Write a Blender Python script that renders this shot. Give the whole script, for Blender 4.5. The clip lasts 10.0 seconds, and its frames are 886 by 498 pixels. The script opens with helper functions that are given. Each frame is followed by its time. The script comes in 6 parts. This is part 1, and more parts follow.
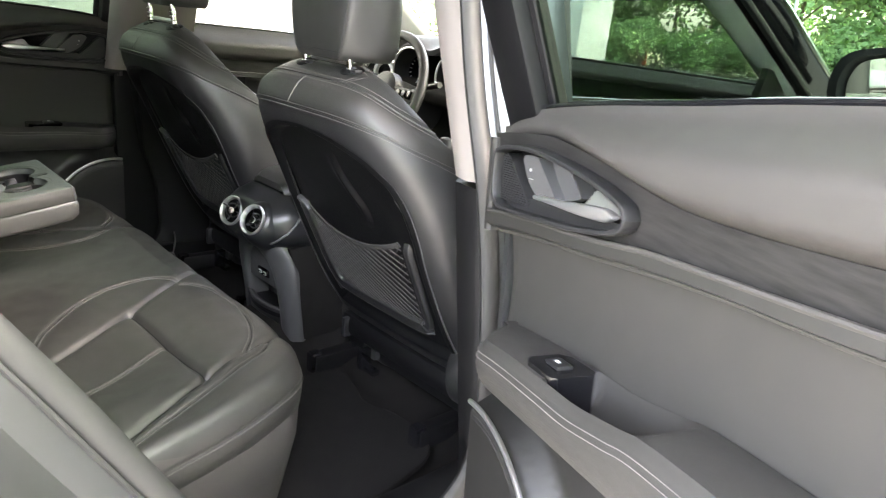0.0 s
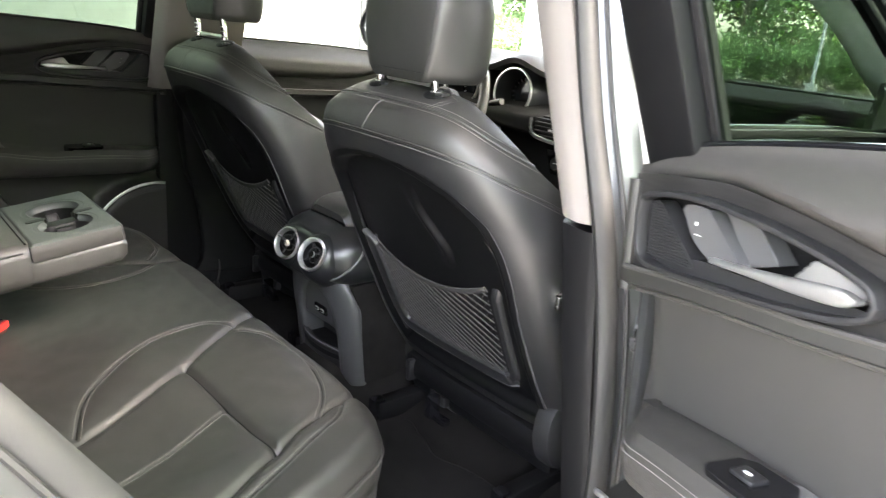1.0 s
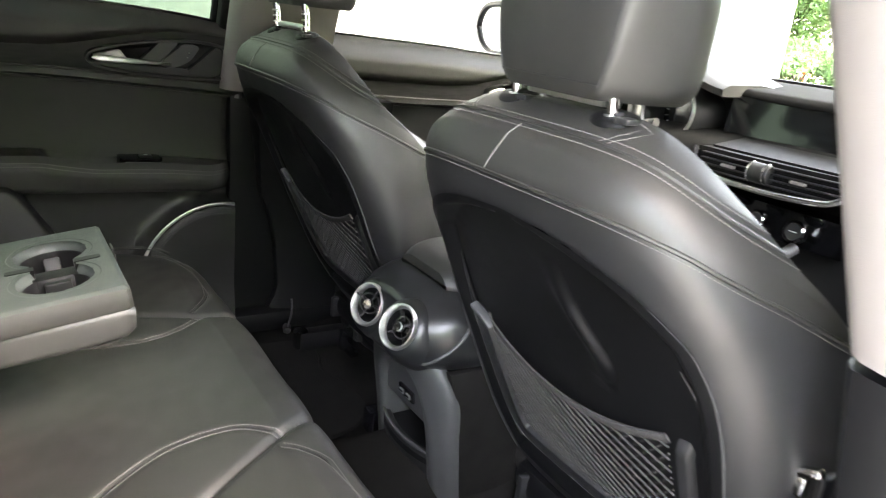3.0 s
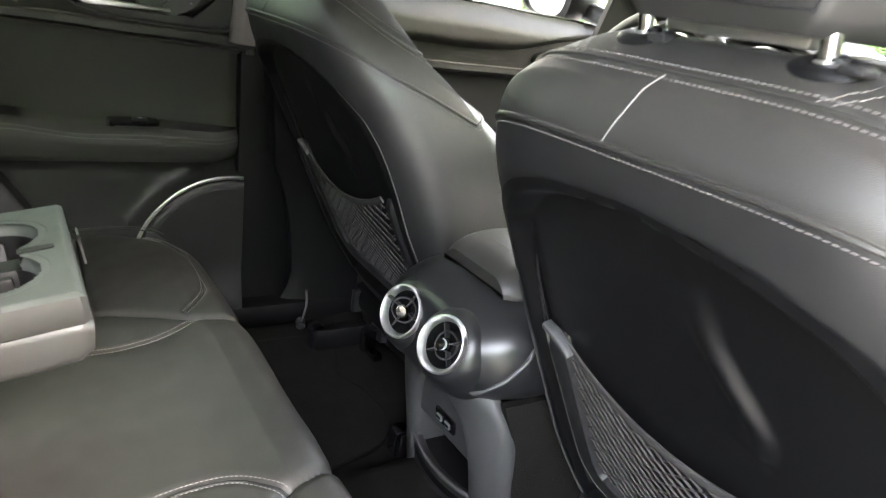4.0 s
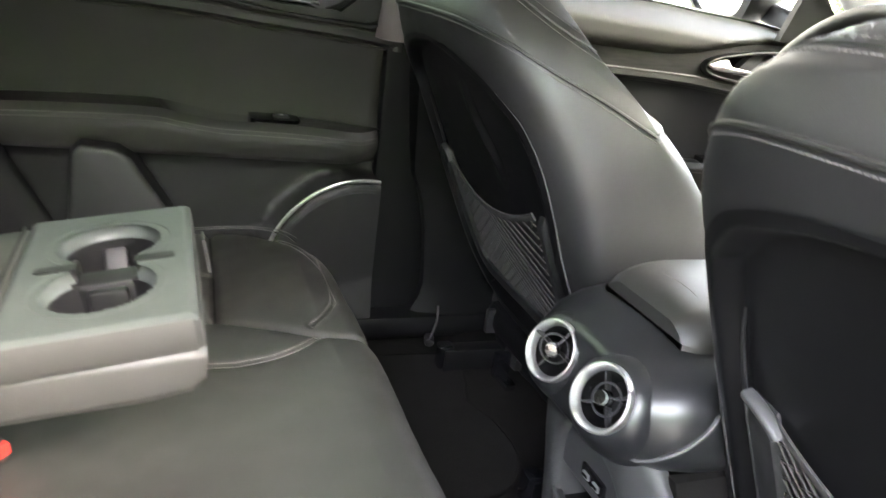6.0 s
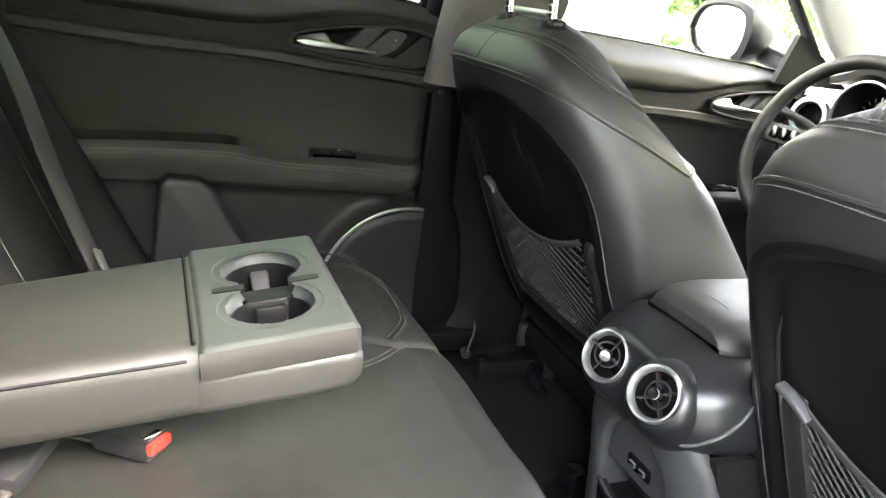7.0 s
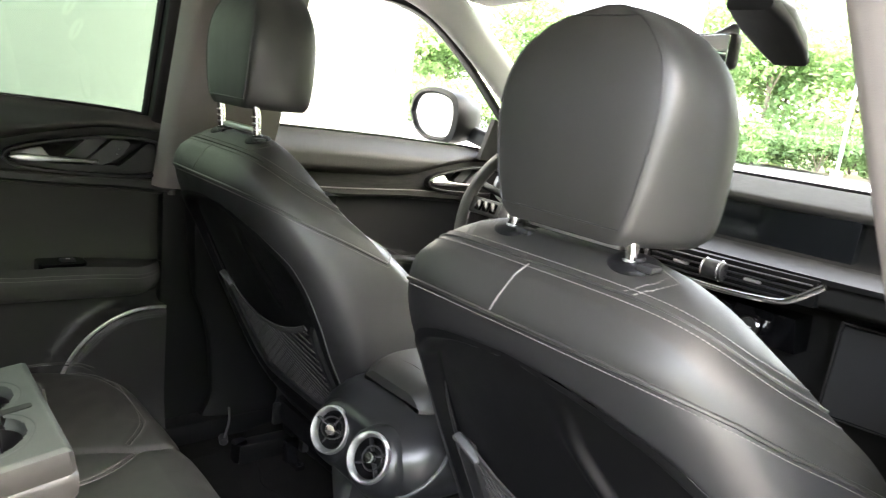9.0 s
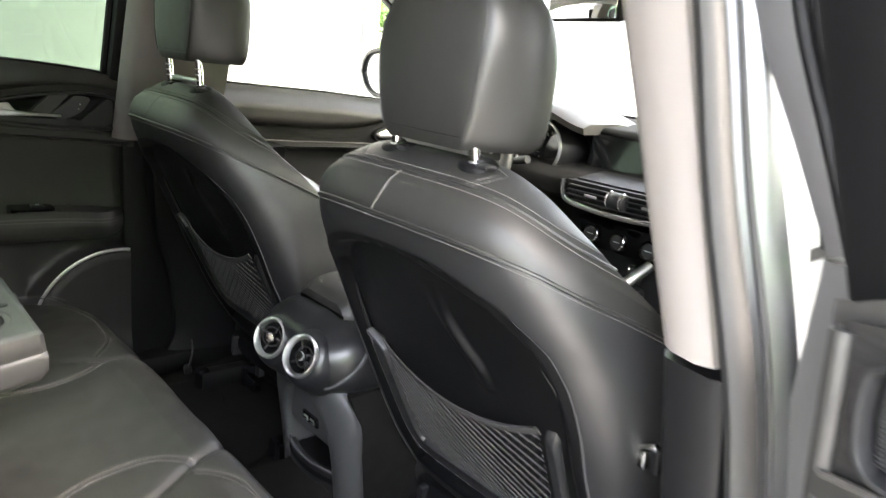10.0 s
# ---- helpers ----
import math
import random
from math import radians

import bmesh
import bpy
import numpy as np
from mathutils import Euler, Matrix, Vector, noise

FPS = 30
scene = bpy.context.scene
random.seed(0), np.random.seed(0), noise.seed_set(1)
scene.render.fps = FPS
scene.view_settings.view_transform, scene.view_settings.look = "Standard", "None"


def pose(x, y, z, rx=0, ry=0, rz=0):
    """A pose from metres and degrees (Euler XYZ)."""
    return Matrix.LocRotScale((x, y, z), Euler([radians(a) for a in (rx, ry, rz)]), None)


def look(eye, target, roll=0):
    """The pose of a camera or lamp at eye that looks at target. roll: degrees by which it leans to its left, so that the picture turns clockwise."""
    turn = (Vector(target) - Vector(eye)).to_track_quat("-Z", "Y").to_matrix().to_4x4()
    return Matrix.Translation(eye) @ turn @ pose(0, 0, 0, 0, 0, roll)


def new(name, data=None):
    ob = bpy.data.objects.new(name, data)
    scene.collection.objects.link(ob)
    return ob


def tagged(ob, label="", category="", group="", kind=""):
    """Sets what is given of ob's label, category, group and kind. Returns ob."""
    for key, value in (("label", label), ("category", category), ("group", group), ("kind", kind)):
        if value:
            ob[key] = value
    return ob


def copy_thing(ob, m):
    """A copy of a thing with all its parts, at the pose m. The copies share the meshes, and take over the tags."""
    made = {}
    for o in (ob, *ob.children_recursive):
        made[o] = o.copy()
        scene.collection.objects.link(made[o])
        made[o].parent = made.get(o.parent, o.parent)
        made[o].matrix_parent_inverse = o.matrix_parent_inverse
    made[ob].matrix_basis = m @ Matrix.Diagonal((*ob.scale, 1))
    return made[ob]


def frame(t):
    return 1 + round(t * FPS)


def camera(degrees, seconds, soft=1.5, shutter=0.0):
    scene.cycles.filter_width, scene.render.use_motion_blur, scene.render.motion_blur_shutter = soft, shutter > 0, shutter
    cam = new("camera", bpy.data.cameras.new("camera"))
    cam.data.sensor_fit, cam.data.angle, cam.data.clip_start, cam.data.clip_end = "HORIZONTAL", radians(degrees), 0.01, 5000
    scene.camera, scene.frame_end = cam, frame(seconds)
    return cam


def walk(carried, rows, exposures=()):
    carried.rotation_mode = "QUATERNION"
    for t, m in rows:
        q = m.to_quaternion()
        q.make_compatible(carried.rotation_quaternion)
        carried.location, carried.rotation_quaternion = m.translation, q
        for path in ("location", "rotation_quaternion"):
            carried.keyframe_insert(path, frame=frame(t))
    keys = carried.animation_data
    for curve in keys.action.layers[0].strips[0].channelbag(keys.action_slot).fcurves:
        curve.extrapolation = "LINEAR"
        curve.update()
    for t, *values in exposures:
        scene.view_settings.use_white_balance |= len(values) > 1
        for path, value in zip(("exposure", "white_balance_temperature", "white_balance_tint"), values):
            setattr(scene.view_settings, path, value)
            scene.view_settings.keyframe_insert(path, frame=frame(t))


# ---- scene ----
cam = camera(63.3, 10.0, soft=1.1, shutter=0.5)
PATH = [
    (0.0, 1.4732, -0.7754, 1.2511, 71.82, -5.65, 47.72),
    (0.5, 1.3775, -0.7555, 1.2467, 72.03, -5.21, 48.30),
    (1.0, 1.2736, -0.7470, 1.2498, 72.24, -5.02, 49.45),
    (1.5, 1.1973, -0.7040, 1.2457, 72.37, -5.03, 51.60),
    (2.0, 1.0966, -0.6051, 1.2452, 72.18, -5.25, 54.25),
    (2.5, 1.0186, -0.5427, 1.2311, 72.12, -5.68, 56.51),
    (3.0, 0.9037, -0.5163, 1.2140, 71.98, -6.20, 57.90),
    (4.5, 0.6137, -0.3802, 1.0950, 68.70, -8.12, 60.95),
    (5.0, 0.5774, -0.3469, 1.0379, 67.73, -8.37, 63.22),
    (5.5, 0.5587, -0.3492, 1.0583, 67.95, -8.14, 66.97),
    (6.0, 0.5585, -0.4043, 1.1286, 69.05, -7.72, 70.33),
    (7.5, 0.6986, -0.5927, 1.1955, 73.52, -7.78, 66.09),
    (8.0, 0.7308, -0.5645, 1.2479, 75.87, -7.64, 59.72),
    (8.5, 0.7613, -0.5490, 1.2528, 77.25, -7.34, 54.31),
    (9.0, 0.7854, -0.5430, 1.2645, 77.67, -6.78, 50.85),
    (9.5, 0.8640, -0.5532, 1.2561, 76.95, -6.26, 49.51),
    (10.0, 0.9955, -0.5773, 1.2439, 75.59, -5.85, 49.14),
]
walk(cam, [(t, pose(x, y, z, rx, ry, rz)) for t, x, y, z, rx, ry, rz in PATH], [(t, e, 7350, 15) for t, e in ((0.0, 5.15), (2.0, 5.4), (3.0, 5.5), (5.0, 5.97), (6.0, 6.12), (7.5, 6.08), (8.5, 5.62), (10.0, 5.26))])

# ---- light ----
world = bpy.data.worlds.new("sky")
scene.world = world
world.use_nodes = True
wn = world.node_tree
sky = wn.nodes.new("ShaderNodeTexSky")
sky.sky_type, sky.sun_disc = "NISHITA", False
sky.sun_elevation, sky.sun_rotation = radians(47), radians(49)
sky.air_density, sky.dust_density = 1.0, 3.0
pale = wn.nodes.new("ShaderNodeHueSaturation")
pale.inputs["Saturation"].default_value = 0.6
wn.links.new(sky.outputs[0], pale.inputs["Color"])
wn.links.new(pale.outputs[0], wn.nodes["Background"].inputs[0])
wn.nodes["Background"].inputs[1].default_value = 0.26
sun = bpy.data.lights.new("sun", "SUN")
sun.energy, sun.angle, sun.color = 0.9, radians(30), (1.0, 0.97, 0.93)
sun_ob = new("sun", sun)
sun_ob.matrix_world = look((7, 6, 10), (0, 0, 0))

# ---- materials ----
def surface(name, color, rough=0.5, metal=0.0, grain=0.0, bump=0.1, vary=0.12, blotch=4.0, cells=False, coat=0.0, spec=0.5, stretch=None, rvar=0.12, dist=0.001):
    m = bpy.data.materials.new(name)
    m.use_nodes = True
    t = m.node_tree
    b = t.nodes["Principled BSDF"]
    co = t.nodes.new("ShaderNodeTexCoord")
    mp = t.nodes.new("ShaderNodeMapping")
    t.links.new(co.outputs["Object"], mp.inputs[0])
    if stretch:
        mp.inputs["Scale"].default_value = stretch
    big = t.nodes.new("ShaderNodeTexNoise")
    big.inputs["Scale"].default_value, big.inputs["Detail"].default_value = blotch, 6
    t.links.new(mp.outputs[0], big.inputs[0])
    ramp = t.nodes.new("ShaderNodeMixRGB")
    ramp.inputs[1].default_value = (*[c * (1 - vary) for c in color], 1)
    ramp.inputs[2].default_value = (*[min(1, c * (1 + vary)) for c in color], 1)
    t.links.new(big.outputs[0], ramp.inputs[0])
    t.links.new(ramp.outputs[0], b.inputs["Base Color"])
    rr = t.nodes.new("ShaderNodeMapRange")
    rr.inputs["To Min"].default_value, rr.inputs["To Max"].default_value = max(0.02, rough * (1 - rvar)), min(1, rough * (1 + rvar))
    mid = t.nodes.new("ShaderNodeTexNoise")
    mid.inputs["Scale"].default_value, mid.inputs["Detail"].default_value = blotch * 9, 5
    t.links.new(mp.outputs[0], mid.inputs[0])
    t.links.new(mid.outputs[0], rr.inputs[0])
    t.links.new(rr.outputs[0], b.inputs["Roughness"])
    b.inputs["Metallic"].default_value = metal
    b.inputs["Coat Weight"].default_value = coat
    b.inputs["Coat Roughness"].default_value = 0.06
    b.inputs["Specular IOR Level"].default_value = spec
    if grain:
        if cells:
            g = t.nodes.new("ShaderNodeTexVoronoi")
            g.feature = "DISTANCE_TO_EDGE"
        else:
            g = t.nodes.new("ShaderNodeTexNoise")
            g.inputs["Detail"].default_value = 3
        g.inputs["Scale"].default_value = grain
        t.links.new(mp.outputs[0], g.inputs["Vector"])
        bp = t.nodes.new("ShaderNodeBump")
        bp.inputs["Strength"].default_value, bp.inputs["Distance"].default_value = bump, dist
        t.links.new(g.outputs[0], bp.inputs["Height"])
        t.links.new(bp.outputs[0], b.inputs["Normal"])
    return m


def glass(name, tint, alpha):
    """A thin pane: mostly clear, tinted, with a real gloss."""
    m = bpy.data.materials.new(name)
    m.use_nodes = True
    t = m.node_tree
    t.nodes.remove(t.nodes["Principled BSDF"])
    out = t.nodes["Material Output"]
    tr, gl, mix, lw, pw, ma = (t.nodes.new("ShaderNode" + k) for k in ("BsdfTransparent", "BsdfGlossy", "MixShader", "LayerWeight", "Math", "Math"))
    tr.inputs[0].default_value = (*[c * alpha for c in tint], 1)
    gl.inputs["Roughness"].default_value = 0.02
    pw.operation, pw.inputs[1].default_value = "POWER", 6.0
    ma.operation, ma.inputs[1].default_value, ma.inputs[2].default_value = "MULTIPLY_ADD", 0.4, 0.012
    t.links.new(lw.outputs["Facing"], pw.inputs[0])
    t.links.new(pw.outputs[0], ma.inputs[0])
    t.links.new(ma.outputs[0], mix.inputs[0])
    t.links.new(tr.outputs[0], mix.inputs[1])
    t.links.new(gl.outputs[0], mix.inputs[2])
    t.links.new(mix.outputs[0], out.inputs[0])
    return m


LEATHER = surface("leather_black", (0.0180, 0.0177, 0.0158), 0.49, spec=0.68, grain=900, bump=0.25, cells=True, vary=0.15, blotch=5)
BACK_PANEL = surface("black_rear_shell_plastic", (0.0040, 0.0041, 0.0045), 0.42, spec=0.22, grain=1500, bump=0.2, vary=0.1)
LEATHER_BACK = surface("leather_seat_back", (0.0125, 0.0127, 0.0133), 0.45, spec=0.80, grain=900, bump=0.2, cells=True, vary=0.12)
LOWER = surface("door_lower_plastic", (0.0105, 0.0101, 0.0096), 0.5, grain=1400, bump=0.3, vary=0.12)
PAD = surface("soft_door_pad", (0.042, 0.0393, 0.0362), 0.52, grain=1100, bump=0.3, cells=True, vary=0.08)
PANEL = surface("door_leather_panel", (0.031, 0.0297, 0.0272), 0.54, grain=1100, bump=0.3, cells=True, vary=0.08)
SHELL = surface("dark_moulded_shell", (0.0045, 0.0045, 0.0050), 0.50, spec=0.22, grain=1500, bump=0.2, vary=0.1)
PLASTIC = surface("black_moulded_plastic", (0.015, 0.015, 0.0157), 0.45, grain=1400, bump=0.3, vary=0.12)
PLASTIC_GREY = surface("grey_moulded_plastic", (0.062, 0.062, 0.063), 0.42, grain=1400, bump=0.25, vary=0.1)
PEDESTAL = surface("dark_grey_plastic", (0.046, 0.0465, 0.0475), 0.44, grain=1400, bump=0.25, vary=0.1)
DOME = surface("satin_black_plastic", (0.012, 0.0125, 0.0135), 0.33, grain=1500, bump=0.1, vary=0.1)
GLOSS = surface("gloss_black", (0.006, 0.006, 0.007), 0.12, vary=0.1)
NET = surface("net_cord", (0.034, 0.0325, 0.0315), 0.8, grain=3000, bump=0.4)
CARPET = surface("black_carpet", (0.0150, 0.0143, 0.0136), 1.0, spec=0.03, grain=700, bump=1.0, vary=0.35, blotch=30, dist=0.004)
MATMAT = surface("floor_mat_pile", (0.0150, 0.0146, 0.0143), 1.0, spec=0.03, grain=500, bump=1.0, vary=0.3, blotch=25, dist=0.004)
RUBBER = surface("rubber_seal", (0.019, 0.019, 0.0185), 0.65, grain=300, bump=0.1, vary=0.15)
PAINT = surface("silver_paint", (0.215, 0.219, 0.224), 0.30, metal=0.9, vary=0.04, blotch=40)
TRIM = surface("beige_grey_pillar_trim", (0.195, 0.174, 0.160), 0.75, grain=900, bump=0.3, vary=0.06)
HEADLINER = surface("headliner_fabric", (0.50, 0.49, 0.47), 0.9, grain=1200, bump=0.5, vary=0.05)
CHROME = surface("chrome", (0.80, 0.80, 0.80), 0.12, metal=1.0, vary=0.03)
SATIN = surface("satin_silver", (0.62, 0.62, 0.61), 0.30, metal=0.9, vary=0.05, blotch=30)
VENEER = surface("dark_grained_veneer", (0.019, 0.018, 0.0172), 0.55, spec=0.22, grain=45, bump=0.12, vary=0.85, blotch=22, stretch=(1, 1, 8))
THREAD = surface("grey_thread", (0.125, 0.118, 0.110), 0.7, vary=0.1)
RED = surface("red_release_button", (0.75, 0.03, 0.02), 0.4)
WEB = surface("seat_belt_webbing", (0.045, 0.042, 0.040), 0.7, grain=1500, bump=0.5, stretch=(1, 1, 0.2))
WHITE_WALL = surface("white_painted_wall", (0.50, 0.51, 0.49), 0.8, grain=60, bump=0.1, vary=0.03)
SKY_BLOCK = surface("sky_block_grey", (0.30, 0.30, 0.29), 0.8, grain=30, bump=0.1, vary=0.06)
GREY_METAL = surface("grey_metal_frame", (0.30, 0.31, 0.32), 0.5, vary=0.1)
CONCRETE = surface("pale_concrete", (0.28, 0.28, 0.272), 0.9, grain=40, bump=0.4, vary=0.2, blotch=0.6)
DIRT = surface("dry_verge", (0.34, 0.28, 0.18), 0.95, grain=12, bump=0.6, vary=0.35, blotch=0.8)
BARK = surface("bark", (0.16, 0.13, 0.10), 0.9, grain=20, bump=0.8, vary=0.3)
LEAF = surface("green_leaves", (0.10, 0.165, 0.065), 0.6, vary=0.45, blotch=1.3)
LEAF_DARK = surface("dark_green_leaves", (0.07, 0.12, 0.05), 0.6, vary=0.45, blotch=1.3)
for leaf in (LEAF, LEAF_DARK):
    lt = leaf.node_tree
    thin, both = lt.nodes.new("ShaderNodeBsdfTranslucent"), lt.nodes.new("ShaderNodeAddShader")
    thin.inputs[0].default_value = (0.15, 0.22, 0.09, 1)
    lt.links.new(lt.nodes["Principled BSDF"].outputs[0], both.inputs[0])
    lt.links.new(thin.outputs[0], both.inputs[1])
    lt.links.new(both.outputs[0], lt.nodes["Material Output"].inputs[0])
ORANGE = surface("orange_plastic", (0.85, 0.14, 0.03), 0.5)
PRINT = surface("white_print", (0.75, 0.75, 0.75), 0.6)
SCREEN = surface("dark_screen", (0.008, 0.009, 0.010), 0.08)
# Green light reflected from the left window is mixed into this grey.
CUP = surface("cup_tray_plastic", (0.0288, 0.0352, 0.0320), 0.55, grain=1400, bump=0.25, vary=0.08)
GLASS_CLEAR = glass("clear_glass", (0.93, 0.98, 0.95), 0.57)
DASH = surface("matte_dash_skin", (0.017, 0.0165, 0.016), 0.85, spec=0.07, grain=900, bump=0.4, vary=0.12)
GLASS_OPEN = glass("lightly_tinted_glass", (0.74, 1.0, 0.84), 0.24)
GLASS_TINT = glass("privacy_glass", (0.70, 1.0, 0.80), 0.112)
MIRROR = surface("mirror_glass", (0.9, 0.92, 0.92), 0.02, metal=1.0, vary=0.0)

# ---- mesh helpers ----
def spline(pts, n):
    """n points along a smooth curve through pts."""
    p = [np.array(q, float) for q in pts]
    p = [2 * p[0] - p[1]] + p + [2 * p[-1] - p[-2]]
    out = []
    for i in range(n):
        u = i / (n - 1) * (len(p) - 3)
        k = min(int(u), len(p) - 4)
        f = u - k
        a, b, c, d = p[k:k + 4]
        out.append(0.5 * (2 * b + (c - a) * f + (2 * a - 5 * b + 4 * c - d) * f * f + (3 * b - a - 3 * c + d) * f ** 3))
    return out


def curve_fn(xs, ys):
    """A smooth function through a few values."""
    q = np.array(spline(list(zip(xs, ys)), 40 * len(xs)))
    order = np.argsort(q[:, 0])
    return lambda x: float(np.interp(x, q[order, 0], q[order, 1]))


def mesh_of(verts, faces):
    bm = bmesh.new()
    vs = [bm.verts.new(Vector([float(c) for c in v])) for v in verts]
    for f in faces:
        try:
            bm.faces.new([vs[i] for i in f])
        except ValueError:
            pass
    return bm


def join(*bms):
    out = bmesh.new()
    for b in bms:
        me = bpy.data.meshes.new("tmp")
        b.to_mesh(me)
        out.from_mesh(me)
        bpy.data.meshes.remove(me)
        b.free()
    return out


def loft(rings, closed=True, caps=True):
    n = len(rings[0])
    verts = [v for r in rings for v in r]
    faces = []
    for i in range(len(rings) - 1):
        for j in range(n if closed else n - 1):
            k = (j + 1) % n
            faces.append((i * n + j, i * n + k, (i + 1) * n + k, (i + 1) * n + j))
    if caps and closed:
        faces += [tuple(range(n))[::-1], tuple(range((len(rings) - 1) * n, len(rings) * n))]
    bm = mesh_of(verts, faces)
    bmesh.ops.recalc_face_normals(bm, faces=bm.faces)
    return bm


def sweep(path, section, up=(0, 0, 1), loop=False, caps=True, scale=None):
    """Sweeps a closed 2D section (side, up) along a path."""
    p = [np.array(q, float) for q in path]
    rings = []
    for i, q in enumerate(p):
        a, b = (p[i - 1], p[(i + 1) % len(p)]) if loop else (p[max(i - 1, 0)], p[min(i + 1, len(p) - 1)])
        t = (b - a) / (np.linalg.norm(b - a) + 1e-9)
        u = np.array(up(i) if callable(up) else up, float)
        s = np.cross(t, u)
        s /= np.linalg.norm(s) + 1e-9
        u = np.cross(s, t)
        k = scale(i / (len(p) - 1)) if scale else 1.0
        rings.append([q + k * (c * s + d * u) for c, d in section])
    if loop:
        rings.append(rings[0])
    bm = loft(rings, True, caps and not loop)
    if loop:
        bmesh.ops.remove_doubles(bm, verts=bm.verts, dist=1e-6)
    return bm


def ring2d(r, n=8, flat=1.0):
    return [(r * math.cos(2 * math.pi * i / n), flat * r * math.sin(2 * math.pi * i / n)) for i in range(n)]


def rect2d(w, h, r=0.0015, k=2):
    """A rounded rectangle."""
    out = []
    for cx, cy, a0 in ((w / 2 - r, h / 2 - r, 0), (-w / 2 + r, h / 2 - r, 90), (-w / 2 + r, -h / 2 + r, 180), (w / 2 - r, -h / 2 + r, 270)):
        for i in range(k + 1):
            a = radians(a0 + 90 * i / k)
            out.append((cx + r * math.cos(a), cy + r * math.sin(a)))
    return out


def tube(path, r, n=8, **kw):
    return sweep(path, ring2d(r, n), **kw)


def frame_of(c, axis, up=(0, 0, 1)):
    """A matrix at c whose z looks along axis and whose y is near up."""
    z = Vector(axis).normalized()
    x = Vector(up).cross(z).normalized()
    y = z.cross(x)
    return Matrix(((x.x, y.x, z.x, c[0]), (x.y, y.y, z.y, c[1]), (x.z, y.z, z.z, c[2]), (0, 0, 0, 1)))


def lathe(profile, m, n=40, caps=True):
    """Turns (radius, height) round the z axis of m."""
    rings = [[m @ Vector((r * math.cos(2 * math.pi * j / n), r * math.sin(2 * math.pi * j / n), h)) for j in range(n)] for r, h in profile]
    return loft(rings, True, caps)


def slab(outline, lo, hi, m=None, bevel=0.0, seg=2):
    """A plate with a 2D outline between two heights, in the frame m."""
    m = m or Matrix()
    n = len(outline)
    verts = [m @ Vector((x, y, lo)) for x, y in outline] + [m @ Vector((x, y, hi)) for x, y in outline]
    faces = [tuple(range(n))[::-1], tuple(range(n, 2 * n))] + [(i, (i + 1) % n, n + (i + 1) % n, n + i) for i in range(n)]
    bm = mesh_of(verts, faces)
    bmesh.ops.recalc_face_normals(bm, faces=bm.faces)
    if bevel:
        rim = [e for e in bm.edges if all(v.index >= 0 for v in e.verts)]
        bm.faces.ensure_lookup_table()
        top = bm.faces[1].edges[:] if len(bm.faces) > 1 else []
        bmesh.ops.bevel(bm, geom=list(top), offset=bevel, segments=seg, affect="EDGES", profile=0.5)
    return bm


def box(c, size, bevel=0.003, seg=2, m=None):
    bm = bmesh.new()
    bmesh.ops.create_cube(bm, size=1.0)
    bmesh.ops.scale(bm, vec=size, verts=bm.verts)
    if bevel:
        bmesh.ops.bevel(bm, geom=bm.edges[:], offset=bevel, segments=seg, affect="EDGES", profile=0.5)
    bmesh.ops.transform(bm, matrix=Matrix.Translation(c) @ (m or Matrix()), verts=bm.verts)
    return bm


def grid(fn, nu, nv, thick=None):
    """A sheet fn(u, v), u and v from 0 to 1; thick: a vector by which a back sheet lies behind it."""
    verts = [np.array(fn(i / nu, j / nv), float) for j in range(nv + 1) for i in range(nu + 1)]
    w = nu + 1
    faces = [(j * w + i, j * w + i + 1, (j + 1) * w + i + 1, (j + 1) * w + i) for j in range(nv) for i in range(nu)]
    if thick is not None:
        k = len(verts)
        t = np.array(thick, float)
        verts += [v + t for v in verts]
        faces += [tuple(k + i for i in f[::-1]) for f in faces]
        rim = [i for i in range(w)] + [j * w + nu for j in range(1, nv + 1)] + [nv * w + i for i in range(nu - 1, -1, -1)] + [j * w for j in range(nv - 1, 0, -1)]
        faces += [(rim[(i + 1) % len(rim)], rim[i], k + rim[i], k + rim[(i + 1) % len(rim)]) for i in range(len(rim))]
    bm = mesh_of(verts, faces)
    bmesh.ops.recalc_face_normals(bm, faces=bm.faces)
    return bm


def stitches(paths, up, dash=0.0029, gap=0.0017, r=0.0006):
    """Small raised dashes along paths; up(point) is the way out of the cloth."""
    verts, faces = [], []
    for path in paths:
        p = np.array(path, float)
        d = np.concatenate(([0], np.cumsum(np.linalg.norm(np.diff(p, axis=0), axis=1))))
        s = 0.0
        while s + dash < d[-1]:
            a, b = (np.array([np.interp(q, d, p[:, k]) for k in range(3)]) for q in (s, s + dash))
            t = (b - a) / (np.linalg.norm(b - a) + 1e-9)
            u = np.array(up(a), float)
            sd = np.cross(t, u)
            sd /= np.linalg.norm(sd) + 1e-9
            k = len(verts)
            for q in (a, b):
                verts += [q + sd * r, q + u * r * 1.2, q - sd * r, q - u * r]
            faces += [(k + i, k + (i + 1) % 4, k + 4 + (i + 1) % 4, k + 4 + i) for i in range(4)] + [(k + 3, k + 2, k + 1, k), (k + 4, k + 5, k + 6, k + 7)]
            s += dash + gap
    return mesh_of(verts, faces)


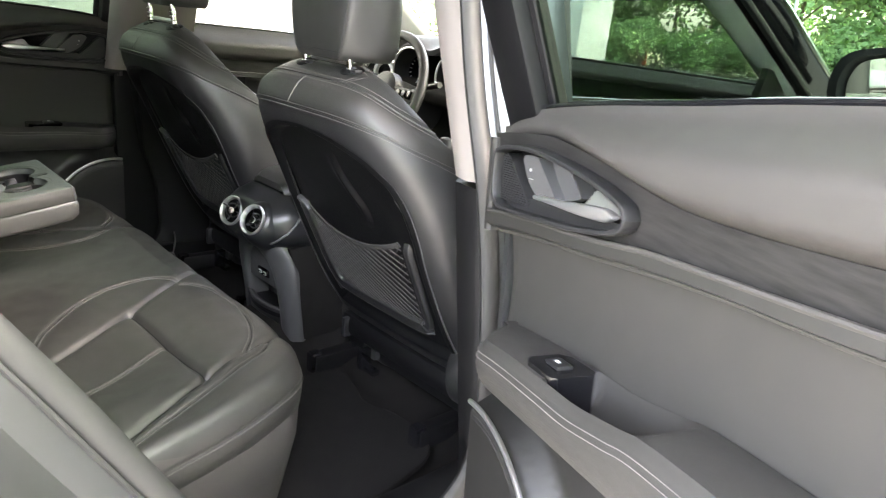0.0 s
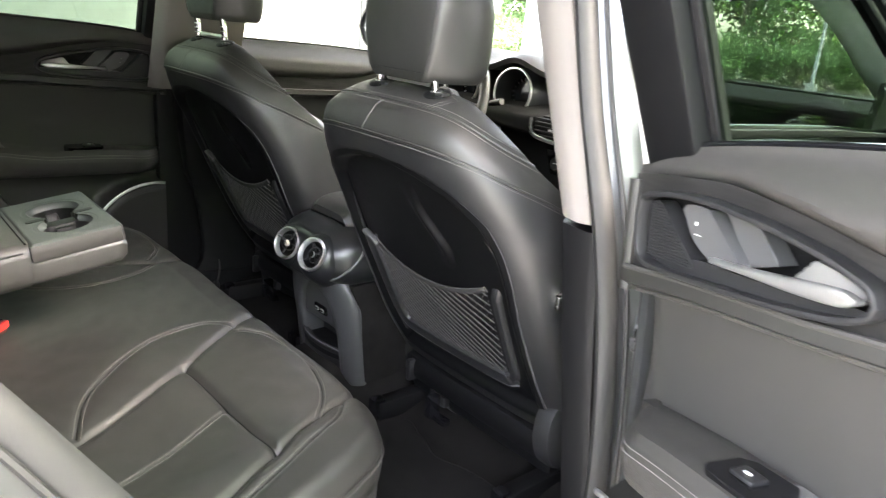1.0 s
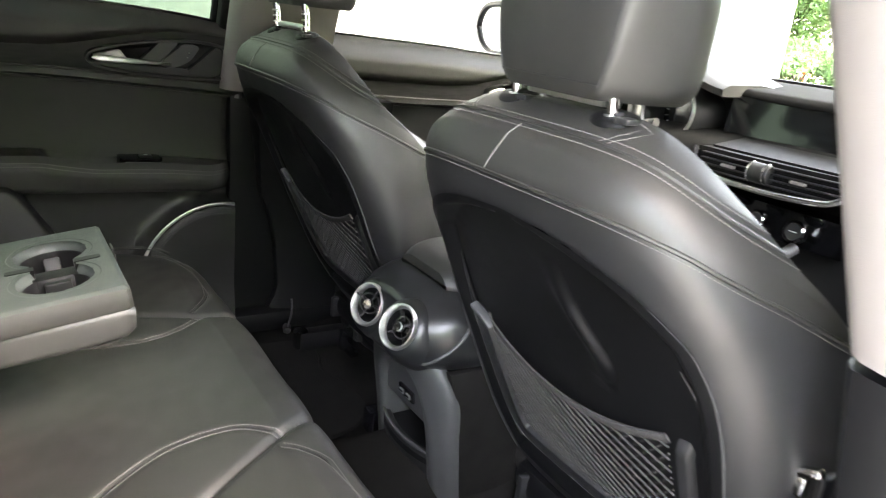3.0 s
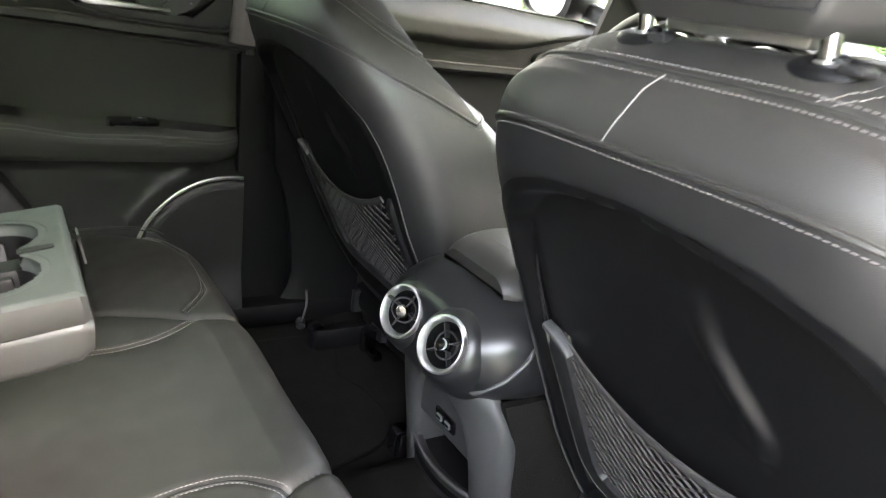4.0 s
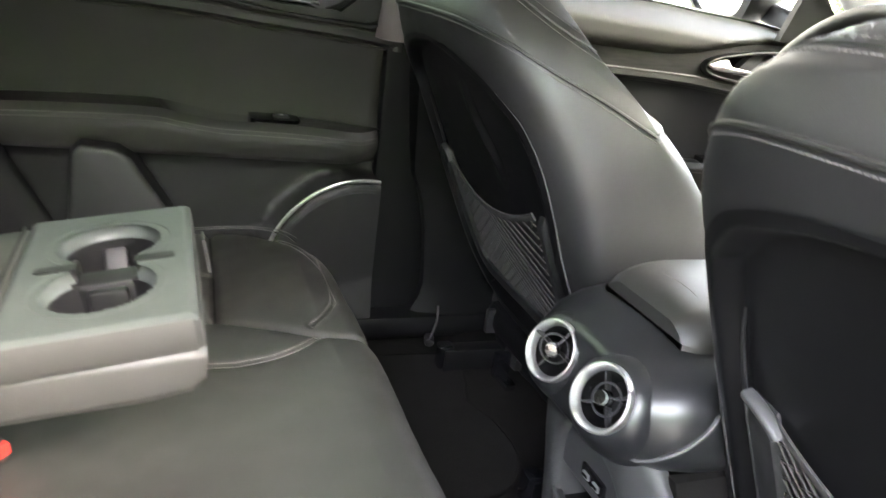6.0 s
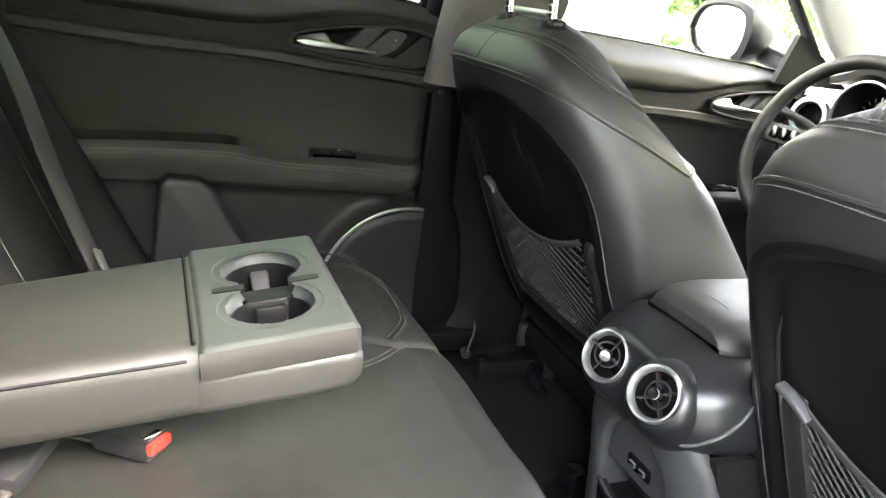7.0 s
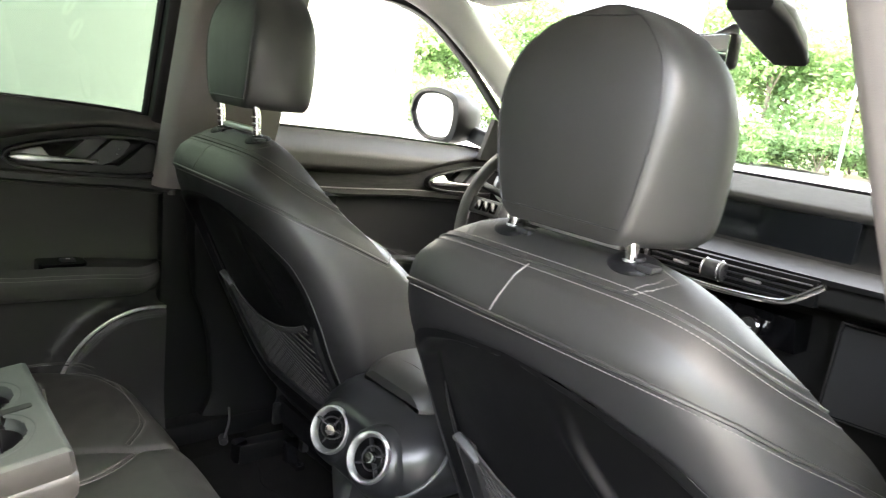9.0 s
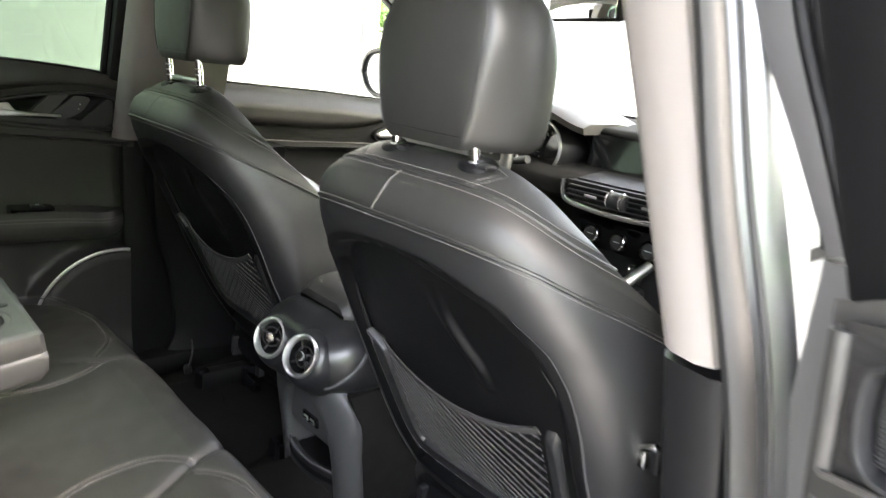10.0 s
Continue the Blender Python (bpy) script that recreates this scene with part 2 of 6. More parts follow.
def part(name, bm, material, parent=None, label="", smooth=True, angle=40, kind=""):
    me = bpy.data.meshes.new(name)
    for f in bm.faces:
        f.smooth = smooth
    bm.to_mesh(me)
    bm.free()
    if smooth:
        me.set_sharp_from_angle(angle=radians(angle))
    me.materials.append(material)
    ob = new(name, me)
    if parent:
        ob.parent = parent
        ob.matrix_parent_inverse = parent.matrix_world.inverted()
    return tagged(ob, label, kind=kind)


def thing(name, at, label, category, group="", kind=""):
    ob = new(name)
    ob.empty_display_size = 0.05
    ob.matrix_world = Matrix.Translation(at)
    ob.location = at
    return tagged(ob, label, category, group, kind)


def solo(name, bm, material, label, category, kind="", group="", **kw):
    return tagged(part(name, bm, material, None, **kw), label, category, group, kind)


def poly(pts, n):
    """n points evenly along straight legs."""
    p = np.array(pts, float)
    d = np.concatenate(([0], np.cumsum(np.linalg.norm(np.diff(p, axis=0), axis=1))))
    return [np.array([np.interp(s, d, p[:, k]) for k in range(p.shape[1])]) for s in np.linspace(0, d[-1], n)]


def smoothstep(a, b, x):
    t = min(1, max(0, (x - a) / (b - a)))
    return t * t * (3 - 2 * t)

# ---- front seats ----
SEAT_X = 0.368


def edge_in(dx, s):
    """How far a point of the seat back lies inside the outline of its rear shell."""
    k = (p_hw(min(s + 0.003, 0.506)) - p_hw(s - 0.003)) / 0.006
    return min((p_hw(s) - abs(dx)) / math.sqrt(1 + k * k), s + 0.030)


def on_back(dx, s, n):
    """A point of the seat back: dx across, s up along it, n out of its rear."""
    s = s - 0.42 * max(0, -n - 0.03) * smoothstep(0.42, 0.57, s)
    return np.array((SEAT_X - 0.008 * smoothstep(0.30, 0.50, s) + dx, 0.150 - 0.450 * s - 0.893 * n, 0.590 + 0.893 * s - 0.450 * n))


BACK_OUT = (0, -0.893, -0.450)
b_hw = curve_fn((-0.13, -0.02, 0.08, 0.2, 0.30, 0.36, 0.42, 0.46, 0.50, 0.54, 0.57, 0.590, 0.602), (0.255, 0.260, 0.262, 0.265, 0.267, 0.263, 0.250, 0.236, 0.217, 0.187, 0.158, 0.126, 0.09))
b_rear = curve_fn((-0.13, -0.02, 0.08, 0.2, 0.32, 0.40, 0.46, 0.51, 0.545, 0.575, 0.592, 0.602), (-0.03, -0.012, 0.0, 0.003, 0.004, 0.004, 0.005, 0.004, -0.002, -0.038, -0.068, -0.086))
b_half = curve_fn((-0.13, 0.08, 0.32, 0.46, 0.545, 0.592, 0.602), (-0.20, -0.20, -0.205, -0.150, -0.140, -0.116, -0.106))
b_front = curve_fn((-0.13, 0.08, 0.20, 0.32, 0.46, 0.545, 0.592, 0.602), (-0.275, -0.268, -0.238, -0.192, -0.150, -0.140, -0.116, -0.106))


def b_side(s, left):
    """Half the width of the seat back; its inboard flank flares towards the cushion."""
    return b_hw(s) + (0.034 * smoothstep(0.27, -0.04, s) if left else 0.0)


def back_wide(s):
    """The depth at which the seat back is widest: further forward at the shoulder wings."""
    return b_rear(s) + (b_half(s) - b_rear(s)) * (0.5 + 0.26 * smoothstep(0.20, 0.42, s))


def back_n(dx, s, p=4.0):
    c = back_wide(s)
    return c + (b_rear(s) - c) * max(0.0, 1 - min(1, abs(dx) / b_side(s, dx < 0)) ** p) ** (1 / p)


def level_dip(q):
    """How steeply a level falls towards the front of the seat back."""
    return (1.28 * smoothstep(0.15, 0.54, q) + 0.42 * smoothstep(0.54, 0.58, q)) * (1 - smoothstep(0.584, 0.602, q))


def back_ring(q, grow=0.0, n=130, p=4.0, fore=1.15):
    """One level of the seat back; the levels dip towards its sides as the cover's seam does."""
    out = []
    w = level_dip(q)
    for j in range(n):
        a = 2 * math.pi * j / n
        ca, sa = math.cos(a), math.sin(a)
        s = q
        for _ in range(18):
            e = 2 / p if sa > 0 else 2 / (fore + 3.6 * smoothstep(0.42, 0.28, s))
            c = back_wide(s)
            d = (b_rear(s) if sa > 0 else 2 * c - b_front(s)) - c
            nn = c + d * math.copysign(abs(sa) ** e, sa)
            s = 0.6 * s + 0.4 * (q + w * (max(nn, c) - b_rear(q)))
        dx = b_side(s, ca < 0) * math.copysign(abs(ca) ** e, ca)
        if sa > 0 and -0.03 < s < 0.506:
            nn -= 0.034 * smoothstep(0.007, 0.016, edge_in(dx, s))
        out.append(on_back((b_side(s, ca < 0) + grow) * math.copysign(abs(ca) ** e, ca), s, nn + grow * sa))
    return out


p_hw = curve_fn((-0.03, -0.01, 0.05, 0.135, 0.235, 0.30, 0.36, 0.40, 0.427, 0.462, 0.482, 0.495, 0.503, 0.506), (0.200, 0.213, 0.215, 0.216, 0.218, 0.221, 0.219, 0.211, 0.200, 0.168, 0.134, 0.095, 0.045, 0.01))


crease = curve_fn((0.0, 0.285, 0.296, 0.335, 0.369, 0.404, 0.442, 0.52), (0.070, 0.071, 0.074, 0.076, 0.058, 0.040, 0.035, 0.035))


def front_seat():
    seat = thing("front_seat", (SEAT_X, 0.35, 0.40), "black leather front seat with grey stitching and a net pocket", "seat", "front seats")
    split = 0.543
    low = [back_ring(s) for s in np.linspace(-0.080, split, 116)]
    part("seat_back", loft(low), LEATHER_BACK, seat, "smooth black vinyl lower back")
    top = [back_ring(s, 0.0012) for s in np.concatenate((np.linspace(split - 0.003, 0.584, 20), np.linspace(0.585, 0.602, 20)))]
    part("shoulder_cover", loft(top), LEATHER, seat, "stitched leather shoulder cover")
    # seams and thread of the shoulder cover
    part("piping", sweep(back_ring(split - 0.001, 0.0015), ring2d(0.0022, 6), up=(0, -0.45, 0.893), loop=True), LEATHER, seat)
    out = lambda q: BACK_OUT
    low_row = back_ring(split - 0.007, 0.0008)
    rows = [low_row[-12:] + low_row[:78]]
    for q in (0.5785, 0.5865):
        r0 = back_ring(q, 0.0022)
        rows.append(r0[-16:] + r0[:82])
    part("crown_piping", sweep(back_ring(0.5825, 0.0014), ring2d(0.0018, 6), up=(0, -0.45, 0.893), loop=True), LEATHER, seat)
    crown = [back_ring(q, 0.0016) for q in np.linspace(0.584, 0.5995, 12)]
    for k in (-1, 1):
        for d in (0.0, 0.009):
            want = [SEAT_X - 0.008 + k * (0.096 + d + 0.020 * i / 11) for i in range(12)]
            rows.append([min((q for q in ring[4:62]), key=lambda q: abs(q[0] - x)) for ring, x in zip(crown, want)])
    fell = [on_back(-0.023 + 0.017 * u, split + (0.580 - split) * u, back_n(-0.02, split + (0.580 - split) * u) + 0.0012) for u in np.linspace(0, 1, 16)]
    part("centre_seam", tube(fell, 0.0010, 6, up=BACK_OUT), THREAD, seat, "pale flat seam down the shoulder cover")
    part("stitching", stitches(rows, out), THREAD, seat, "pale grey double stitching", kind="stuff")
    # hard rear shell with a shallow dish
    def shell(u, v):
        s = -0.028 + 0.534 * v
        h = p_hw(s)
        dx = (2 * u - 1) * h
        e = edge_in(dx, s)
        off = dx - crease(s)
        bow = 0.009 * (math.exp(-(off / 0.018) ** 2) if off < 0 else 1 - smoothstep(0.0, 0.016, off)) * math.sin(math.pi * min(1, max(0, (s - 0.285) / 0.165)))
        return on_back(dx, s, back_n(dx, s) + 0.003 - 0.020 * smoothstep(0.011, 0.034, e) + bow)
    part("rear_shell", grid(shell, 260, 150), BACK_PANEL, seat, "dark moulded rear shell")
    # pocket frame: a raised U with a lip at each end
    u_path = spline([(-0.171, 0.282), (-0.171, 0.262), (-0.170, 0.12), (-0.168, 0.082), (-0.158, 0.060), (-0.134, 0.052), (0.0, 0.050), (0.122, 0.052), (0.146, 0.060), (0.156, 0.082), (0.160, 0.12), (0.169, 0.262), (0.171, 0.282)], 120)
    band = [(-0.018, -0.010), (-0.018, 0.005), (-0.016, 0.0075), (-0.013, 0.008), (0.008, 0.008), (0.010, 0.007), (0.019, -0.006), (0.019, -0.010)]
    def taper(u):
        return (0.55 + 0.45 * smoothstep(0.0, 0.03, min(u, 1 - u))) * (1 - 0.5 * smoothstep(0.60, 0.68, u))
    part("pocket_frame", sweep([on_back(x, s, back_n(x, s) - 0.012 - 0.010 * smoothstep(0.262, 0.284, s)) for x, s in u_path], band, up=BACK_OUT, scale=taper), PLASTIC, seat, "black plastic frame of the pocket")
    # Light on the inner bevel is put into a paler grey strip.
    bevel = [(0.0085, 0.0085), (0.0110, 0.0075), (0.0205, -0.0055), (0.0195, -0.0075), (0.0085, 0.0045)]
    part("lit_frame_bevel", sweep([on_back(x, s, back_n(x, s) - 0.012) for x, s in u_path[6:76]], bevel, up=BACK_OUT), PLASTIC_GREY, seat, "inner bevel of the pocket frame, paler grey for the light it catches")
    lip_path = [on_back(x, s, back_n(x, s) - 0.008) for x, s in spline([(-0.184, 0.284), (-0.168, 0.282), (-0.152, 0.274), (-0.146, 0.267)], 14)]
    part("pocket_lip", sweep(lip_path, rect2d(0.009, 0.012, 0.003, 3), up=BACK_OUT), PLASTIC_GREY, seat)
    for k in (-1, 1):
        edge = spline([(p_hw(s) - 0.001, s) for s in np.linspace(-0.02, 0.455, 26)], 60)
        part("shell_edge", sweep([on_back(k * x, s, back_n(k * x, s) + 0.0025) for x, s in edge], ring2d(0.0024, 6), up=BACK_OUT, scale=lambda u: 1 - 0.8 * u), PLASTIC_GREY, seat)
        groove = spline([(0.196, 0.015), (0.200, 0.12), (0.203, 0.25), (0.195, 0.33), (0.180, 0.375)], 40)
        part("shell_ridge", sweep([on_back(k * x * (0.985 if k > 0 else 0.965), s, back_n(k * x, s) - (0.015 if k > 0 else 0.010)) for x, s in groove], ring2d(0.006, 8, 0.7), up=BACK_OUT, scale=lambda u: 1 - 0.85 * u), PLASTIC, seat)
    # net of the pocket
    def net_point(u, v):
        x = (2 * u - 1) * (0.144 + 0.014 * v) - 0.013 * (1 - u) * (1 - v) - 0.007 * u
        top = 0.240 + 0.036 * abs(2 * u - 1) ** 2
        s = 0.062 + (top - 0.062) * v
        bulge = 0.010 * math.sin(math.pi * u) * (0.3 + 0.7 * v)
        return on_back(x, s, back_n(x, s) - 0.013 + bulge)
    cords = []
    rows_n, waves = 21, 14
    for j in range(rows_n):
        path = []
        for i in range(waves * 4 + 1):
            swing = 0.52 * math.sin(i * math.pi / 2 + (math.pi if j % 2 else 0))
            path.append(net_point(i / (waves * 4), min(1, max(0, (j + 0.5 + swing) / rows_n))))
        cords.append(sweep(path, ring2d(0.0013, 4), up=BACK_OUT))
    part("pocket_net", join(*cords), NET, seat, "stretch net of the pocket")
    part("net_hem", sweep([net_point(u, 1.0) for u in np.linspace(0, 1, 40)], rect2d(0.003, 0.011, 0.001), up=lambda i: (0, -0.45, 0.893)), NET, seat)
    # lower cover, hinge cover, rails
    def border(u, v):
        dx = (2 * u - 1) * (0.232 - 0.012 * v) - 0.030 * (1 - u)
        return on_back(dx, -0.014 - 0.046 * v, back_n(dx, -0.014) - 0.003 - 0.004 * (1 - smoothstep(0.0, 0.12, v)) - 0.006 * smoothstep(0.86, 1.0, v))
    part("lower_trim", grid(border, 36, 14, (0, 0.03, 0)), PLASTIC, seat, "black plastic border below the rear shell")
    def apron(u, v):
        dx = (2 * u - 1) * (0.222 - 0.012 * v) - 0.026 * (1 - u)
        return on_back(dx, -0.060 - 0.050 * v, back_n(dx, -0.02) - 0.016 + 0.010 * math.sin(math.pi * min(1, v * 1.1)) - 0.012 * v)
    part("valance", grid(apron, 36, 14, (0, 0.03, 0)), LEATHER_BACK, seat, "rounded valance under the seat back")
    part("underside", box((SEAT_X, 0.30, 0.515), (0.44, 0.24, 0.06), 0.02), SHELL, seat)
    part("bracket", join(box((SEAT_X - 0.09, 0.165, 0.470), (0.018, 0.03, 0.05), 0.004), box((SEAT_X - 0.065, 0.165, 0.452), (0.05, 0.02, 0.014), 0.003)), GLOSS, seat)
    m = frame_of((SEAT_X + 0.232, 0.185, 0.568), (1, -0.1, 0.1)) @ Matrix.Scale(0.8, 4)
    prof = [(0.001, 0.020), (0.045, 0.019), (0.062, 0.012), (0.068, -0.004), (0.068, -0.03)]
    part("hinge_cover", lathe(prof, m @ Matrix.Diagonal((0.85, 1.25, 1, 1)), 32), PLASTIC, seat, "rounded black hinge cover")
    part("corner_bracket", box((SEAT_X - 0.185, 0.180, 0.510), (0.014, 0.024, 0.050), 0.004), PLASTIC, seat)
    cush = []
    for u in np.linspace(0, 1, 18):
        y = 0.20 + 0.47 * u
        w = 0.25 - 0.02 * u
        zt, zb = 0.600 + 0.05 * u + 0.02 * math.sin(math.pi * u), 0.47 + 0.02 * u
        k = 0.55 + 0.45 * math.sin(math.pi * min(1, max(0, 0.08 + 0.86 * u)))
        ring = []
        for j in range(32):
            a = 2 * math.pi * j / 32
            ca, sa = math.cos(a), math.sin(a)
            ring.append((SEAT_X + w * (0.85 + 0.15 * k) * math.copysign(abs(ca) ** 0.6, ca), y, (zt + zb) / 2 + (zt - zb) / 2 * k * math.copysign(abs(sa) ** 0.6, sa)))
        cush.append(ring)
    part("seat_cushion", loft(cush), LEATHER, seat)
    part("seat_base", box((SEAT_X, 0.42, 0.478), (0.42, 0.44, 0.05), 0.015), SHELL, seat)
    for k in (-1, 1):
        part("seat_rail", box((SEAT_X + k * 0.19, 0.37, 0.432), (0.035, 0.56, 0.045), 0.004), SHELL, seat)
        part("rail_bracket", box((SEAT_X + k * 0.19, 0.095, 0.437), (0.028, 0.03, 0.05), 0.006), GLOSS, seat)
    part("cable_clip", join(box((SEAT_X - 0.10, 0.20, 0.475), (0.05, 0.03, 0.025), 0.004), tube(spline([(SEAT_X - 0.12, 0.2, 0.47), (SEAT_X - 0.06, 0.21, 0.455), (SEAT_X + 0.0, 0.23, 0.47)], 12), 0.004)), PLASTIC, seat)
    # headrest
    head = part("headrest", headrest(), LEATHER, seat, "padded leather headrest")
    lines = []
    for k in (-1, 1):
        lines.append([headrest_point(k, v) for v in np.linspace(0.06, 0.945, 40)])
    bottom = [headrest_rear(x, 0.07) for x in np.linspace(-0.069, 0.069, 20)]
    crown_line = [headrest_rear(x, 0.945) for x in np.linspace(-0.035, 0.035, 14)]
    part("headrest_seam", join(*[tube(l, 0.0009, 5, up=(0.3, -1, 0)) for l in lines + [bottom, crown_line]]), PLASTIC, head)
    for k in (-1, 1):
        x = SEAT_X - 0.002 + k * 0.0705
        part("post", tube([(x, -0.027, 1.06), (x, -0.027 - 0.006, 1.145), (x, -0.027 - 0.017, 1.20)], 0.0062, 14, up=(1, 0, 0)), CHROME, head)
        for i in range(5):
            part("notch", lathe([(0.0050, -0.0012), (0.0068, -0.001), (0.0068, 0.001), (0.0050, 0.0012)], frame_of((x, -0.030 - 0.0012 * i, 1.105 + 0.010 * i), (0, -0.1, 1), (0, 1, 0)), 12), SATIN, head)
        m = frame_of((x, -0.029, 1.141), (0, -0.22, 0.97), (0, 1, 0))
        part("post_collar", lathe([(0.008, 0.009), (0.0095, 0.0085), (0.0105, 0.006), (0.018, 0.0055), (0.0235, 0.003), (0.0255, -0.001), (0.0255, -0.02)], m @ Matrix.Diagonal((1.05, 0.80, 1, 1)), 36), SHELL, seat)
        part("collar_button", box((x + 0.021, -0.037, 1.1435), (0.016, 0.016, 0.006), 0.002), PLASTIC, seat)
    part("guide_bracket", box((SEAT_X, -0.028, 1.155), (0.112, 0.014, 0.010), 0.003), SATIN, seat, "bright bracket between the headrest posts")
    return seat


h_half = curve_fn((0, 0.06, 0.2, 0.5, 0.69, 0.8, 0.88, 0.95, 1.0), (0.84, 0.95, 1.0, 1.0, 0.90, 0.77, 0.61, 0.38, 0.10))
h_seam = curve_fn((0, 0.06, 0.25, 0.55, 0.75, 0.88, 0.95, 1.0), (0.060, 0.068, 0.079, 0.086, 0.078, 0.056, 0.034, 0.008))


def headrest_axis(v):
    """The middle of the headrest at a part v of its height."""
    return np.array((SEAT_X - 0.002, 0.002 + 0.004 * v, 1.157 + 0.199 * v))


def headrest_section(v):
    k, r = h_half(v), h_seam(v)
    d = 0.40 + 0.60 * k
    rear, front = -0.060 * d, 0.054 * d
    bend = 0.008 * math.sin(math.pi * min(1, v * 1.05))
    right = [(r * 0.6, rear - bend * 0.8), (r, rear - bend * 0.2), (r + 0.012 * k, rear + 0.012), (0.102 * k, -0.012 * d), (0.107 * k, 0.018 * d), (0.098 * k, front - 0.010 * d), (0.06 * k, front + 0.003)]
    return [(0, rear - bend)] + right + [(0, front)] + [(-x, y) for x, y in right[::-1]]


def headrest():
    rings = []
    for v in np.concatenate((np.linspace(0, 0.1, 6), np.linspace(0.15, 0.85, 12), np.linspace(0.88, 1, 10))):
        c = headrest_axis(v)
        p = headrest_section(v)
        p = spline([*p, p[0]], 97)[:-1]
        rings.append([c + np.array((x, y, 0)) for x, y in p])
    return loft(rings)


def headrest_point(k, v):
    p = headrest_section(v)[2]
    return headrest_axis(v) + np.array((k * (p[0] + 0.0006), p[1] - 0.0004, 0))


def headrest_rear(x, v):
    p = headrest_section(v)
    y = np.interp(abs(x), [0, p[1][0], p[2][0], p[3][0]], [p[0][1], p[1][1], p[2][1], p[3][1]])
    return headrest_axis(v) + np.array((x, y - 0.0005, 0))


passenger_seat = front_seat()
driver_seat = copy_thing(passenger_seat, Matrix.Translation((SEAT_X - 0.736, 0.35, 0.413)))
for o in driver_seat.children:
    if o.name.startswith("headrest"):
        o.location.z += 0.033
tagged(driver_seat, "black leather front seat with its headrest raised, behind the steering wheel")

# ---- doors ----
zt = curve_fn((-0.03, 0.0, 0.054, 0.17, 0.33, 0.45, 0.8, 1.1), (1.114, 1.128, 1.141, 1.152, 1.160, 1.167, 1.178, 1.185))
zp = curve_fn((-0.03, 0.028, 0.12, 0.165, 0.23, 0.288, 0.338, 0.388, 0.472, 0.61, 0.8, 1.1), (1.100, 1.107, 1.111, 1.107, 1.096, 1.083, 1.073, 1.068, 1.066, 1.069, 1.077, 1.085))
zv = curve_fn((-0.03, 0.0, 0.10, 0.24, 0.324, 0.434, 0.55, 0.8, 1.1), (1.012, 1.014, 1.022, 1.028, 1.035, 1.037, 1.039, 1.048, 1.055))
zs = curve_fn((-0.03, 0.0, 0.10, 0.22, 0.314, 0.42, 0.55, 0.8, 1.1), (0.985, 0.988, 0.998, 1.005, 1.012, 1.017, 1.018, 1.03, 1.035))
za = curve_fn((-0.03, 0.02, 0.14, 0.24, 0.30, 0.36, 0.42, 0.6, 0.8, 1.1), (0.832, 0.842, 0.853, 0.856, 0.857, 0.865, 0.872, 0.868, 0.855, 0.84))
BEZEL = [(0.303, 1.060), (0.296, 1.071), (0.275, 1.079), (0.244, 1.087), (0.187, 1.097), (0.119, 1.104), (0.066, 1.102), (0.036, 1.096), (0.029, 1.084), (0.028, 1.062), (0.032, 1.040), (0.046, 1.029), (0.08, 1.028), (0.156, 1.031), (0.218, 1.035), (0.273, 1.042), (0.296, 1.050)]


def door_window_w(z):
    return -0.062 + 0.36 * (z - 1.15)


def pad_w(u, z):
    a = smoothstep(zp(u) - 0.012, zp(u) + 0.03, z)
    b = smoothstep(zt(u) + 0.008, zt(u) - 0.045, z)
    return -0.055 + 0.062 * a * (0.15 + 0.85 * b)


